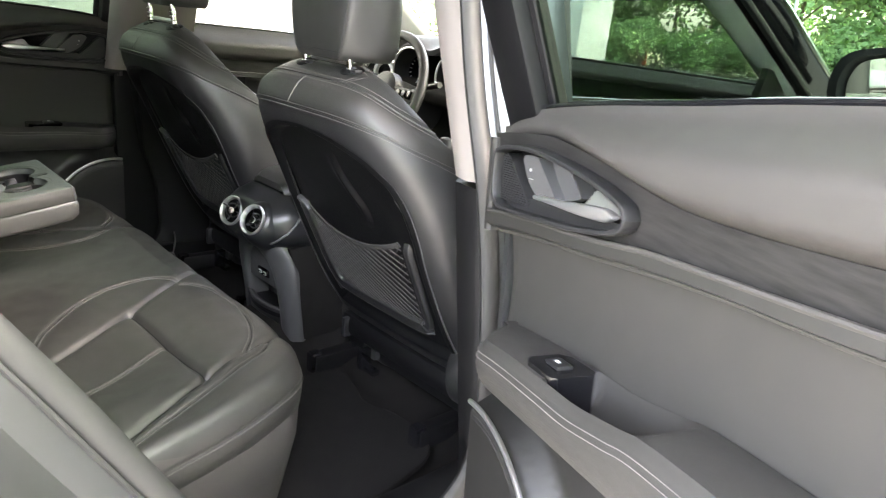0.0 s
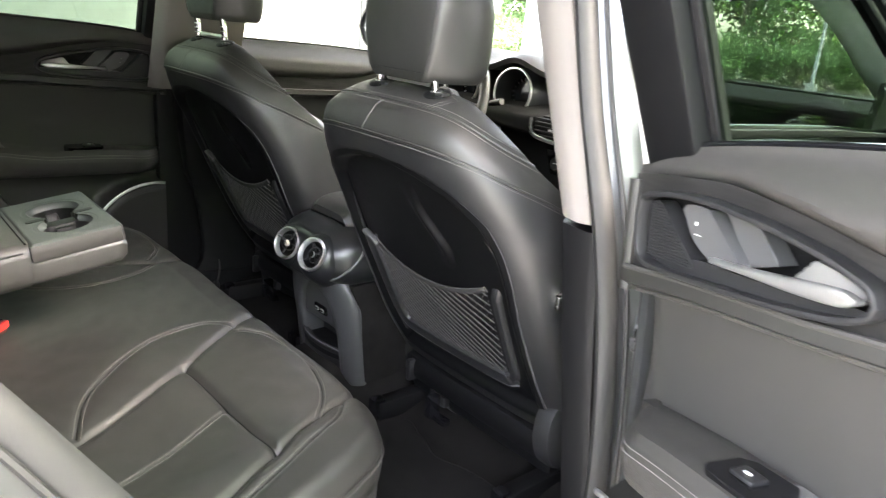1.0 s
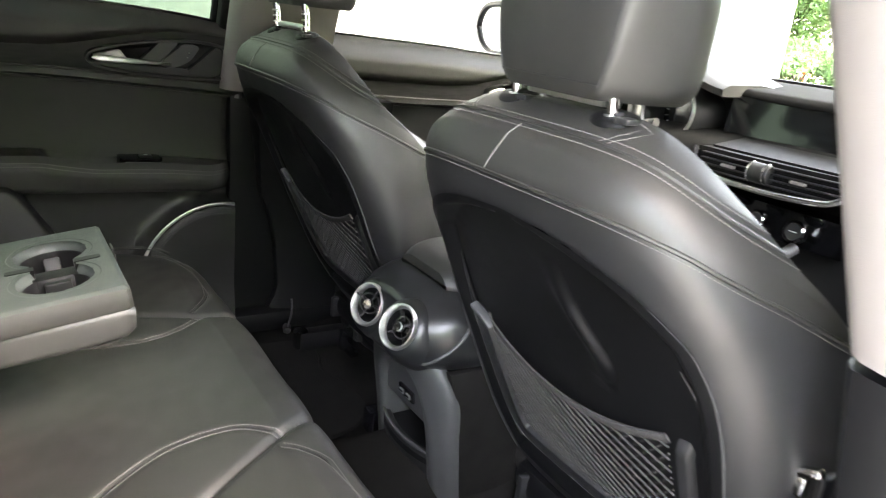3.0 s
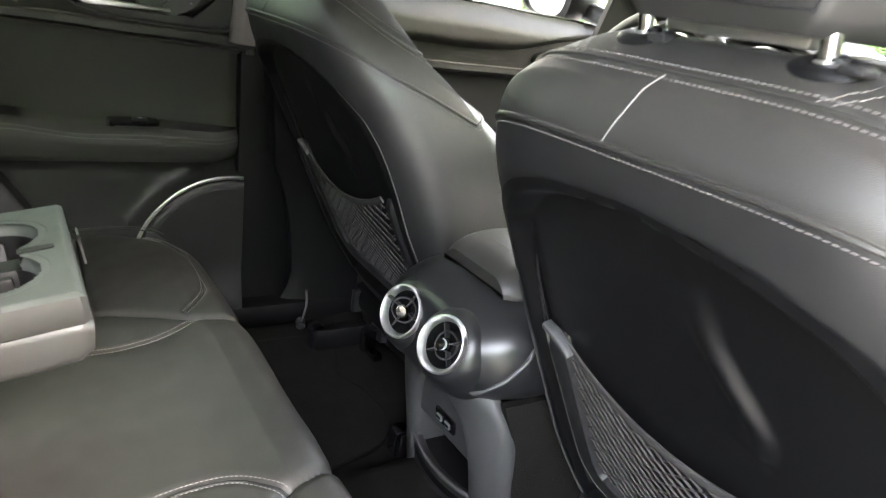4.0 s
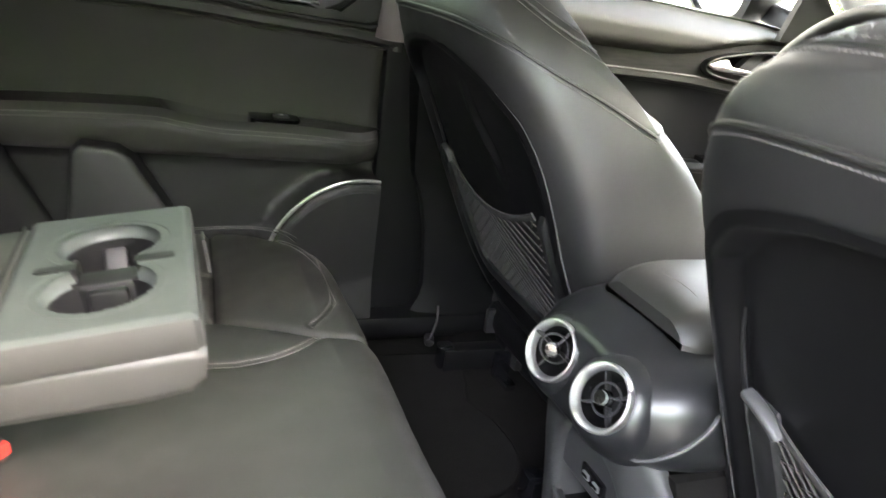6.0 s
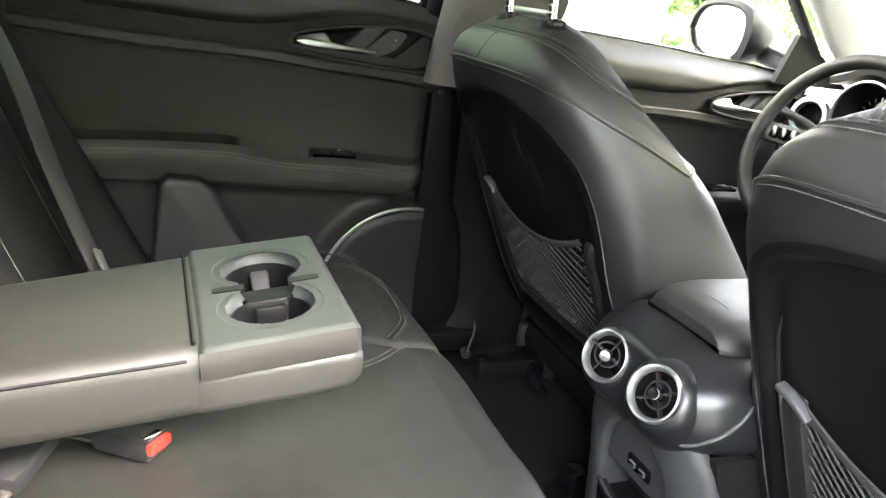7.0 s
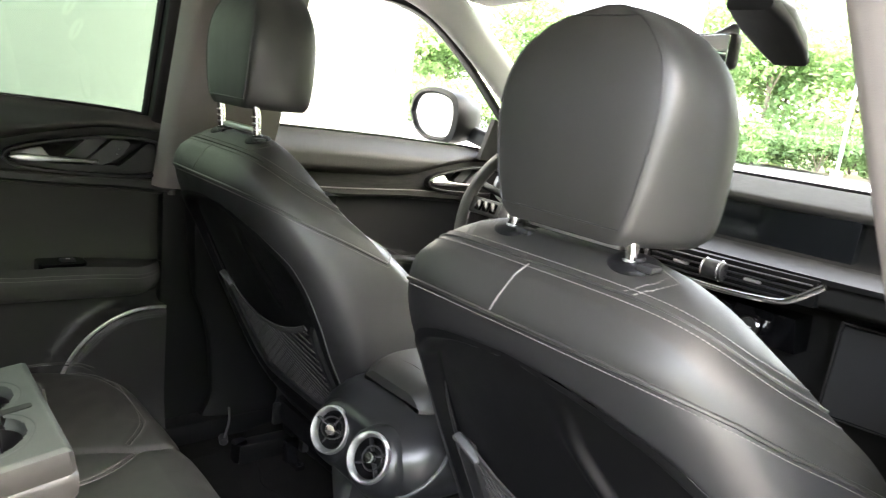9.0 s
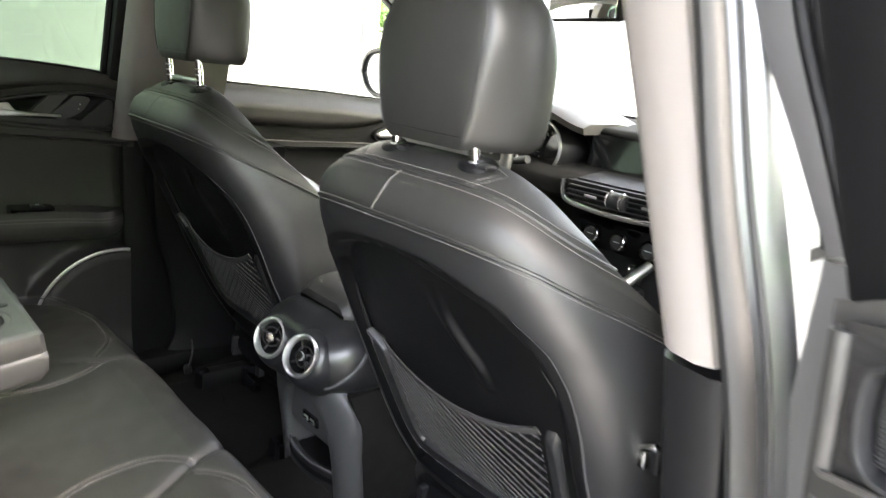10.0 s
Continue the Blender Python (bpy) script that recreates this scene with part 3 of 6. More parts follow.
def build_door(name, m, length, label, tint, shift=0.0, has_glass=True, pod=True, category="car door", raked=False, insert=None, post=(0.014, 0.086), arm_lift=0.0):
    """m maps (u rearward, w towards the cabin, z) to the world."""
    at = m @ Vector((0.02, -0.03, 0.45))
    door = thing(name, at, label, category, "car doors")
    f = lambda u, w, z: tuple(m @ Vector((u, w, z + shift)))
    inward = (m.to_3x3() @ Vector((0, 1, 0))).normalized()
    out = tuple(-0.02 * inward)
    L = length
    part("upper_pad", grid(lambda a, b: (lambda u: (lambda z: f(u, pad_w(u, z), z))(zp(u) - 0.004 + (zt(u) + 0.006 - zp(u) + 0.004) * b))(-0.036 + (L + 0.036) * a), 74, 16, out), PAD, door, "soft grey-black upper pad")
    strip = grid(lambda a, b: (lambda u: (lambda z: f(u, -0.020, z))(zv(u) - 0.002 + (zp(u) - zv(u) + 0.012) * b))(-0.005 + L * a), 170, 30)
    back_m = m.inverted()
    def in_bezel(q):
        q = back_m @ q
        x, y, hit = q.x, q.z - shift, False
        for (x0, y0), (x1, y1) in zip(BEZEL, BEZEL[1:] + BEZEL[:1]):
            if (y0 > y) != (y1 > y) and x < x0 + (x1 - x0) * (y - y0) / (y1 - y0):
                hit = not hit
        return hit
    bmesh.ops.delete(strip, geom=[fc for fc in strip.faces if in_bezel(fc.calc_center_median())], context="FACES")
    part("trim_strip", strip, VENEER, door, "dark open-grained veneer strip")
    def ledge(a, b):
        u = -0.005 + L * a
        z = zs(u) + (zv(u) - zs(u)) * b
        return f(u, -0.032 + 0.020 * smoothstep(0.0, 0.35, b), z)
    part("ledge", grid(ledge, 60, 8, out), LEATHER, door)
    # Paler tubes draw the highlights along the ledge's rounded edges.
    for name_, line, w_ in (("rim_highlight", zv, -0.0135), ("foot_highlight", zs, -0.0315)):
        part(name_, tube([f(u, w_, line(u)) for u in np.linspace(0.0, L - 0.006, 60)], 0.0032, 8, up=tuple(inward)), PAD, door)
    part("ledge_end", grid(lambda a, b: f(-0.016 + 0.020 * a, -0.030 + 0.018 * smoothstep(0.0, 0.4, a) - 0.004 * smoothstep(0.7, 1.0, a), zs(0) + (zp(0) + 0.004 - zs(0)) * b), 6, 10, out), LEATHER, door)
    def lower(a, b):
        u = L * a
        z = 0.83 + (zs(u) + 0.004 - 0.83) * b
        return f(u, -0.042 - 0.008 * math.sin(math.pi * b) - 0.012 * smoothstep(0.012, 0.0, u), z)
    part("leather_panel", grid(lower, 50, 14, out), insert or PANEL, door, "smooth grey-black leather insert")
    # armrest with a grip hollow behind its front
    nose_u = 0.030 if arm_lift else 0.004
    def arm(a, b):
        u = nose_u + 0.004 + (L * 0.95 - nose_u) * a
        dip = smoothstep(0.236, 0.246, u) * smoothstep(0.40, 0.345, u)
        top, bot = za(u) + arm_lift, 0.785 + arm_lift + 0.012 * a
        nose = math.sqrt(smoothstep(nose_u, nose_u + 0.081, u))
        deep = -0.045 + (0.045 + 0.036) * nose
        prof = [(-0.046, top - 0.001), (-0.030, top + 0.001 - 0.060 * dip), (deep - 0.030, top + 0.001 - 0.050 * dip), (deep - 0.010, top - 0.002), (deep, top - 0.014), (deep + 0.003, top - 0.030), (deep, (top + bot) / 2 - 0.012), (deep - 0.006, bot + 0.008), (deep - 0.016, bot), (-0.046, bot - 0.01)]
        k = b * (len(prof) - 1)
        i = min(int(k), len(prof) - 2)
        w, z = [prof[i][q] + (prof[i + 1][q] - prof[i][q]) * (k - i) for q in (0, 1)]
        return f(u, w, z)
    part("armrest", grid(arm, 80, 27), PANEL, door, "padded leather armrest")
    seams = [[f(u, -0.0445 + 0.081 * math.sqrt(smoothstep(nose_u, nose_u + 0.081, u)) + d, za(u) + arm_lift - dz) for u in np.linspace(nose_u + 0.008, L * 0.95, 70)] for d, dz in ((0.0006, 0.0145), (0.0022, 0.0215))]
    part("arm_stitching", stitches(seams, lambda q: inward, r=0.0007), THREAD, door, kind="stuff")
    # pocket, speaker pod, lower carrier
    def base(a, b):
        u = L * a
        z = 0.43 + (0.80 - 0.43) * b
        d = math.hypot((u - 0.03) / 0.19, (z - 0.55) / 0.20) if pod else 2
        return f(u, -0.055 + 0.045 * smoothstep(1.08, 0.92, d) + 0.02 * smoothstep(0.56, 0.44, z), z)
    part("lower_carrier", grid(base, 60, 36, out), LOWER, door, "dark grey plastic lower panel with a speaker bulge")
    if pod:
        arc = [f(0.03 + 0.188 * math.cos(a), -0.006, 0.55 + 0.198 * math.sin(a)) for a in np.linspace(radians(18), radians(98), 40)]
        part("speaker_ring", sweep(arc, rect2d(0.007, 0.006, 0.002), up=tuple(inward)), SATIN, door, "satin silver arc of the speaker")
        dots = []
        for k in range(3):
            for a in np.linspace(radians(20), radians(96), 60):
                r = 0.176 - 0.006 * k
                q = f(0.03 + r * math.cos(a), -0.0085, 0.55 + (r + 0.01) * math.sin(a))
                dots.append(q)
        ds = 0.0014
        vs, fs = [], []
        for q in dots:
            k = len(vs)
            for du, dz in ((-ds, 0), (0, -ds), (ds, 0), (0, ds)):
                vs.append(np.array(q) + np.array(m.to_3x3() @ Vector((du, 0, dz))))
            vs.append(np.array(q) + 0.001 * np.array(inward))
            fs += [(k + i, k + (i + 1) % 4, k + 4) for i in range(4)]
        part("speaker_grille", mesh_of(vs, fs), PLASTIC, door, kind="stuff")
    # pull handle
    rim = spline(BEZEL + [BEZEL[0]], 90)[:-1]
    part("handle_bezel", sweep([f(u, -0.010, z) for u, z in rim], rect2d(0.0055, 0.020, 0.002), up=tuple(inward), loop=True), PLASTIC, door, "dark bezel round the pull handle")
    c = (0.17, 1.064)
    part("handle_recess", loft([[f(c[0] + (u - c[0]) * k, w, c[1] + (z - c[1]) * k) for u, z in rim] for k, w in ((0.99, -0.008), (0.95, -0.030), (0.6, -0.045), (0.05, -0.048))], True, False), SHELL, door)
    lev = []
    for t in np.linspace(0, 1, 30):
        u = 0.146 + 0.148 * t
        hw = (0.0026 + 0.0042 * smoothstep(0.1, 0.85, t)) * math.sqrt(max(0.04, 1 - smoothstep(0.86, 1.0, t) ** 2))
        zc = 1.0555 + 0.0055 * t
        lev.append([f(u, 0.000 + 0.004 * math.sin(math.pi * t) + 0.0055 * math.copysign(abs(math.sin(a)) ** 0.6, math.sin(a)), zc + hw * math.copysign(abs(math.cos(a)) ** 0.7, math.cos(a))) for a in np.linspace(0, 2 * math.pi, 21)[:-1]])
    shelf = spline([(0.044, 1.033), (0.08, 1.0305), (0.156, 1.0335), (0.218, 1.0375), (0.273, 1.0445), (0.292, 1.052), (0.262, 1.0525), (0.20, 1.048), (0.15, 1.047), (0.112, 1.047), (0.070, 1.036), (0.044, 1.033)], 60)[:-1]
    part("handle_shelf", loft([[f(u, w, z) for u, z in shelf] for w in (-0.035, -0.012)]), PLASTIC, door)
    part("pull_handle", loft(lev), SATIN, door, "satin silver pull handle")
    def paddle(a, b):
        u = 0.221 + 0.069 * a
        return f(u, -0.012 + 0.006 * (1 - b), 1.058 + 0.021 * b * (1 - 0.75 * a ** 1.8) * smoothstep(-0.04, 0.10, a - 0.18 * b) + 0.003 * a)
    part("handle_paddle", grid(paddle, 20, 8, tuple(-0.006 * inward)), SATIN, door)
    pl = spline([(0.083, 1.090), (0.090, 1.096), (0.116, 1.096), (0.124, 1.090), (0.160, 1.058), (0.159, 1.051), (0.146, 1.047), (0.132, 1.048), (0.102, 1.064), (0.083, 1.090)], 50)[:-1]
    part("lock_plate", loft([[f(u, w, z) for u, z in pl] for w in (-0.035, -0.013)]), PLASTIC_GREY, door)
    part("lock_mark", join(box(f(0.104, -0.0125, 1.080), (0.0026, 0.003, 0.0036), 0.0008), box(f(0.108, -0.0125, 1.070), (0.007, 0.003, 0.0008), 0.0003)), SATIN, door)
    part("handle_web", loft([[f(u, w, z) for u, z in ((0.122, 1.100), (0.160, 1.098), (0.196, 1.062), (0.162, 1.052))] for w in (-0.045, -0.026)]), PLASTIC_GREY, door)
    part("web_edge", tube([f(0.160, -0.025, 1.097), f(0.195, -0.025, 1.062)], 0.0016, 6, up=tuple(inward)), PLASTIC_GREY, door)
    tri = [tuple(q) for q in spline([(0.036, 1.084), (0.040, 1.091), (0.053, 1.091), (0.080, 1.066), (0.106, 1.044), (0.106, 1.038), (0.095, 1.036), (0.052, 1.035), (0.040, 1.040), (0.036, 1.060), (0.036, 1.084)], 40)][:-1]
    tw = []
    for i in range(22):
        for j in range(20):
            u, z = 0.039 + 0.0032 * i + 0.0016 * (j % 2), 1.038 + 0.0028 * j
            lim = np.interp(z, [1.038, 1.042, 1.066, 1.090], [0.100, 0.104, 0.078, 0.052])
            if 0.038 < u < lim:
                tw.append(slab([(0.0011 * math.cos(a), 0.0011 * math.sin(a)) for a in np.linspace(0, 2 * math.pi, 5)[:-1]], -0.001, 0.001, Matrix.Translation(f(u, -0.0105, z)) @ m.to_3x3().to_4x4() @ Matrix.Rotation(radians(90), 4, "X")))
    part("tweeter_holes", join(*tw), PLASTIC, door, kind="stuff")
    part("tweeter_grille", loft([[f(u, w, z) for u, z in tri] for w in (-0.03, -0.011)]), PLASTIC, door)
    # window switch
    sw_u = 0.188 if arm_lift else 0.166
    sw = loft([[f(u, w, z) for u, w in ((sw_u, 0.012), (sw_u + 0.003, 0.018), (sw_u + 0.010, 0.022), (0.244, 0.022), (0.250, 0.016), (0.250, -0.028), (0.244, -0.034), (sw_u + 0.012, -0.032), (sw_u, -0.022))] for z in (0.806 + arm_lift, 0.857 + arm_lift, 0.8595 + arm_lift)])
    swp = part("switch_panel", sw, GLOSS, door, "black window switch panel")
    part("switch", box(f(sw_u + 0.031, -0.004, 0.8612 + arm_lift), (0.026, 0.020, 0.005), 0.002, m=m.to_3x3().to_4x4()), PLASTIC, swp)
    part("switch_mark", box(f(sw_u + 0.031, -0.002, 0.8645 + arm_lift), (0.007, 0.004, 0.001), 0.0003, m=m.to_3x3().to_4x4()), PRINT, swp)
    # outer skin, edge, window frame and pane
    def skin(a, b):
        u = -0.03 + (L + 0.05) * a
        z = 0.38 + 0.76 * b
        return f(u, -0.150 + 0.02 * b - 0.03 * math.sin(math.pi * b), z)
    part("outer_skin", grid(skin, 20, 16, tuple(0.012 * inward)), PAINT, door, "silver painted steel skin")
    edge = grid(lambda a, b: f(-0.028 + 0.02 * smoothstep(0.4, 1.0, a), -0.140 + 0.095 * a, 0.39 + (1.125 - 0.39) * b), 8, 24, tuple(m.to_3x3() @ Vector((0.012, 0, 0))))
    part("door_edge", edge, PAINT, door)
    part("rear_edge", grid(lambda a, b: f(L, -0.140 + 0.10 * a, 0.39 + 0.77 * b), 4, 8, tuple(m.to_3x3() @ Vector((0.012, 0, 0)))), PAINT, door)
    part("edge_seal", tube([f(-0.012, -0.055, z) for z in np.linspace(0.42, 1.12, 20)], 0.007, 8, up=tuple(inward)), RUBBER, door)
    part("bottom_edge", grid(lambda a, b: f(L * a, -0.14 + 0.10 * b, 0.40), 6, 3, (0, 0, 0.012)), PAINT, door)
    top_z = 1.47
    if raked:
        line = spline([(-0.10, 1.15), (0.105, 1.295), (0.265, 1.40), (0.43, 1.482), (0.60, 1.502), (L, 1.49)], 30)
        part("window_pillar", sweep([f(u, door_window_w(z), z) for u, z in line], rect2d(0.014, 0.030, 0.004), up=tuple(inward)), SHELL, door, "black raked window frame")
        low_edge = curve_fn([q[0] for q in line], [q[1] for q in line])
    else:
        fr = [f(post[0], door_window_w(z), z) for z in (1.10, 1.30, top_z)]
        part("window_pillar", sweep(poly(fr, 12), rect2d(post[1], 0.050, 0.008), up=tuple(inward)), SHELL, door, "black window pillar")
        part("pillar_seal", sweep([np.array(q) + np.array(m.to_3x3() @ Vector((post[1] / 2 + 0.003, -0.004, 0))) for q in poly(fr, 12)], ring2d(0.009, 8), up=tuple(inward)), SHELL, door)
        header = [f(0.03 + (L - 0.03) * a, door_window_w(top_z) + 0.0, top_z - 0.05 * a ** 3) for a in np.linspace(0, 1, 16)]
        part("window_header", sweep(header, rect2d(0.035, 0.045, 0.006), up=tuple(inward)), SHELL, door)
        low_edge = lambda u: top_z
    if post[1] > 0.05 and not raked:
        part("pillar_edge", sweep([np.array(q) + np.array(m.to_3x3() @ Vector((0.013 - post[1] / 2, 0.018, 0))) for q in poly(fr, 12)], rect2d(0.016, 0.014, 0.003), up=tuple(inward)), PLASTIC_GREY, door, "grey edge of the window pillar")
    part("rear_pillar", sweep(poly([f(L - 0.02, door_window_w(1.18), 1.17), f(L - 0.06, door_window_w(1.42), 1.42)], 6), rect2d(0.06, 0.04, 0.006), up=tuple(inward)), SHELL, door)
    part("sill_seal", sweep([f(u, -0.050, zt(u) + 0.007) for u in np.linspace(0.05, L, 30)], rect2d(0.010, 0.009, 0.003), up=tuple(inward)), GLOSS, door, "black wiper seal of the window")
    if has_glass:
        def pane_point(a, b):
            u = (-0.09 if raked else 0.0) + (L + (0.08 if raked else -0.01)) * a
            z = 1.12 + (low_edge(u) - 1.12) * b
            return f(u, door_window_w(z), z)
        part("window_pane", grid(pane_point, 12, 4), tint, door, "tinted side window")
    return door


def door_matrix(origin, u, w, z=(0, 0, 1)):
    return Matrix(((u[0], w[0], z[0], origin[0]), (u[1], w[1], z[1], origin[1]), (u[2], w[2], z[2], origin[2]), (0, 0, 0, 1)))


LEFT_REAR = door_matrix((-0.70, -0.02, 0), (0, -1, 0), (1, 0, 0))
TAU = radians(5.5)
OE, ON = np.array((0.934, -0.357, 0)), np.array((-0.357, -0.934, 0))
UU = OE * math.cos(TAU) + np.array((0, 0, math.sin(TAU)))
ZZ = -OE * math.sin(TAU) + np.array((0, 0, math.cos(TAU)))
RIGHT_REAR = door_matrix(np.array((0.855, -0.116, 0.985)) - 0.985 * ZZ, UU, ON, ZZ)
LEFT_FRONT = door_matrix((-0.735, 0.986, 0), (0, -1, 0), (1, 0, 0))
RIGHT_FRONT = door_matrix((0.735, 0.986, 0), (0, -1, 0), (-1, 0, 0))
build_door("rear_door", LEFT_REAR, 0.80, "closed rear car door with grey-black leather trim", GLASS_TINT, post=(0.016, 0.040))
build_door("rear_door", RIGHT_REAR, 0.80, "open silver rear car door with soft grey-black trim", GLASS_OPEN, arm_lift=0.026)
build_door("front_door", LEFT_FRONT, 0.92, "closed front car door beside the steering wheel", GLASS_CLEAR, -0.040, pod=False, raked=True, insert=PLASTIC)
build_door("front_door", RIGHT_FRONT, 0.92, "closed silver front car door beside the passenger seat", GLASS_CLEAR, -0.042, pod=False, raked=True, insert=PLASTIC)

# ---- rear bench ----
def cushion_height(X, Y):
    """The top of the rear cushion at arrays of x and y, with its seams pressed in."""
    X, Y = np.asarray(X, float), np.asarray(Y, float)
    Z = 0.705 - 0.14 * np.maximum(0, -0.22 - Y)
    for sx, c in ((1, 0.0), (-1, -0.06)):
        for line, depth, wide in SEAMS:
            d = np.full(X.shape, 9.0)
            for (ax, ay), (bx, by) in zip(line, line[1:]):
                ax, bx = c + sx * ax, c + sx * bx
                vx, vy = bx - ax, by - ay
                t = np.clip(((X - ax) * vx + (Y - ay) * vy) / (vx * vx + vy * vy + 1e-12), 0, 1)
                d = np.minimum(d, np.hypot(X - ax - t * vx, Y - ay - t * vy))
            Z -= depth * np.exp(-(d / wide) ** 2) + 1.1 * depth * np.exp(-d / 0.024)
    ax = np.abs(X + 0.02)
    Z += 0.010 * np.exp(-((ax - 0.55) / 0.05) ** 2) * np.clip((-0.2 - Y) / 0.1, 0, 1)
    Z -= 0.014 * np.exp(-((ax - 0.42) / 0.11) ** 2 - ((Y + 0.44) / 0.09) ** 2)
    fold = [0.004 * noise.noise((x * 7, y * 7, 0.3)) + 0.0012 * noise.noise((x * 26, y * 34, 1.7)) for x, y in zip(X.ravel(), Y.ravel())]
    return Z + np.array(fold).reshape(X.shape)


def cushion_z(x, y):
    return float(cushion_height([x], [y])[0])


ARC = [tuple(q) for q in spline([(0.315, -0.530), (0.240, -0.500), (0.190, -0.458), (0.145, -0.402), (0.117, -0.335), (0.122, -0.272), (0.158, -0.224)], 26)]
ARC_IN = [tuple(q) for q in spline([(0.185, -0.232), (0.210, -0.210), (0.25, -0.192), (0.33, -0.187), (0.41, -0.203), (0.462, -0.226), (0.495, -0.256)], 18)]
SIDE = [tuple(q) for q in spline([(0.640, -0.56), (0.610, -0.474), (0.578, -0.385), (0.550, -0.308), (0.521, -0.239), (0.486, -0.204)], 14)]
INSERT_IN = [(0.345, -0.575), (0.326, -0.525), (0.236, -0.346), (0.156, -0.218), (0.133, -0.160)]
INSERT_OUT = [(0.630, -0.56), (0.592, -0.478), (0.531, -0.338), (0.495, -0.256), (0.465, -0.160)]
CROSS = [(0.236, -0.346), (0.38, -0.340), (0.531, -0.338)]
MID = [(0.475, -0.56), (0.450, -0.50), (0.386, -0.346)]
SEAMS = [(ARC, 0.003, 0.006), (ARC_IN, 0.003, 0.006), (SIDE, 0.004, 0.006), (INSERT_IN, 0.006, 0.006), (INSERT_OUT, 0.006, 0.006), (CROSS, 0.006, 0.006), (MID, 0.003, 0.005)]


def rear_bench():
    bench = thing("rear_bench", (0, -0.45, 0.40), "black leather rear bench with pale double stitching", "bench seat")
    front = []
    for x, y in [(-0.645, -0.74), (-0.640, -0.52), (-0.61, -0.36), (-0.565, -0.25), (-0.50, -0.19), (-0.42, -0.168), (-0.2, -0.163), (0, -0.163), (0.2, -0.163), (0.42, -0.165), (0.525, -0.176), (0.588, -0.212), (0.625, -0.30), (0.645, -0.42), (0.655, -0.55), (0.655, -0.74)]:
        front.append((x, y))
    path = spline(front, 760)
    rings = []
    P = np.array(path)
    B = np.stack([P[:, 0] * 0.35, np.full(len(P), -0.74)], 1)
    reach = np.linalg.norm(P - B, axis=1)
    for s in [0.0, 0.15] + list(np.linspace(0.25, 0.97, 190)) + [0.98, 0.99, 1.0]:
        Q = B + (P - B) * s
        r = 0.032
        dz = r - np.sqrt(np.maximum(0, r * r - np.maximum(0, r - (1 - s) * reach) ** 2))
        rings.append(list(zip(Q[:, 0], Q[:, 1], cushion_height(Q[:, 0], Q[:, 1]) - dz)))
    last = rings[-1]
    for k, (grow, drop) in enumerate(((0.002, 0.006), (0.0022, 0.011), (0.0005, 0.0135), (0.0022, 0.016), (0.003, 0.035), (0.001, 0.055), (-0.010, 0.068))):
        rings.append([(px * (1 + grow), py + grow, pz - drop) for px, py, pz in last])
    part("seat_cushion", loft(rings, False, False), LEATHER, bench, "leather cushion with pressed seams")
    rows = []
    for sx, c in ((1, 0.0), (-1, -0.06)):
        for line, offs in ((ARC, (-0.005, 0.005)), (ARC_IN, (-0.004, 0.004)), (SIDE, (-0.004, 0.004)), (MID, (-0.004, 0.004))):
            for o in offs:
                q = []
                pts = np.array(poly(line, 60))
                tan = np.gradient(pts, axis=0)
                tan /= np.linalg.norm(tan, axis=1)[:, None]
                for (x, y), (tx, ty) in zip(pts, tan):
                    X, Y = c + sx * (x - ty * o), y + tx * o
                    if Y < -0.19:
                        q.append((X, Y, cushion_z(X, Y) + 0.0008))
                rows.append(q)
    for sx, c in ((1, 0.0), (-1, -0.06)):
        for line, depth, wide in SEAMS:
            pts = [(c + sx * x, y) for x, y in poly(line, 50) if y < -0.196]
            part("seam", tube([(x, y, cushion_z(x, y) + 0.0002) for x, y in pts], 0.0013, 5), SHELL, bench)
    part("stitching", stitches(rows, lambda q: (0, 0, 1)), THREAD, bench, "pale double stitching", kind="stuff")
    part("edge_stitching", stitches([[(px * 1.0040, py + 0.0040, pz - 0.0175) for px, py, pz in last][8:-8]], lambda q: (q[0], 1 if abs(q[0]) < 0.5 else 0.3, 0), r=0.0009), THREAD, bench)
    # base below the cushion
    base = [[(x * k, y - o, z) for x, y in path] for z, k, o in ((0.655, 0.992, 0.006), (0.640, 1.002, 0.000), (0.56, 1.002, 0.004), (0.47, 0.99, 0.022), (0.40, 0.98, 0.040))]
    part("bench_base", loft(base, False, False), PAD, bench, "brown-grey moulded bench base")
    # back rest in three parts
    def rest(x0, x1, ph):
        def fn(u, v):
            x = x0 + (x1 - x0) * u
            z = 0.66 + 0.58 * v
            e = min(u, 1 - u) * (x1 - x0)
            y = -0.675 - 0.42 * (z - 0.70)
            swell = 0.055 * (1 - math.exp(-e / 0.025)) + 0.012 * math.exp(-((e - 0.05) / 0.03) ** 2)
            return (x, y - 0.05 + swell * (1 - 0.6 * max(0, v - 0.85) / 0.15), z)
        return grid(fn, 36, 26, (0, -0.08, 0))
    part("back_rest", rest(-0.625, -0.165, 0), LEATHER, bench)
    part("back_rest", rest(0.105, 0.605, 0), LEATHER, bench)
    part("back_rest_centre", grid(lambda u, v: (-0.163 + 0.266 * u, -0.74 - 0.42 * (0.66 + 0.58 * v - 0.70), 0.66 + 0.58 * v), 8, 8, (0, -0.05, 0)), PLASTIC, bench)
    seam_rows = []
    for x in (-0.53, -0.27, 0.22, 0.49):
        seam_rows.append([(x, -0.675 - 0.42 * (z - 0.70) + 0.0145 - 0.004, z) for z in np.linspace(0.70, 1.18, 60)])
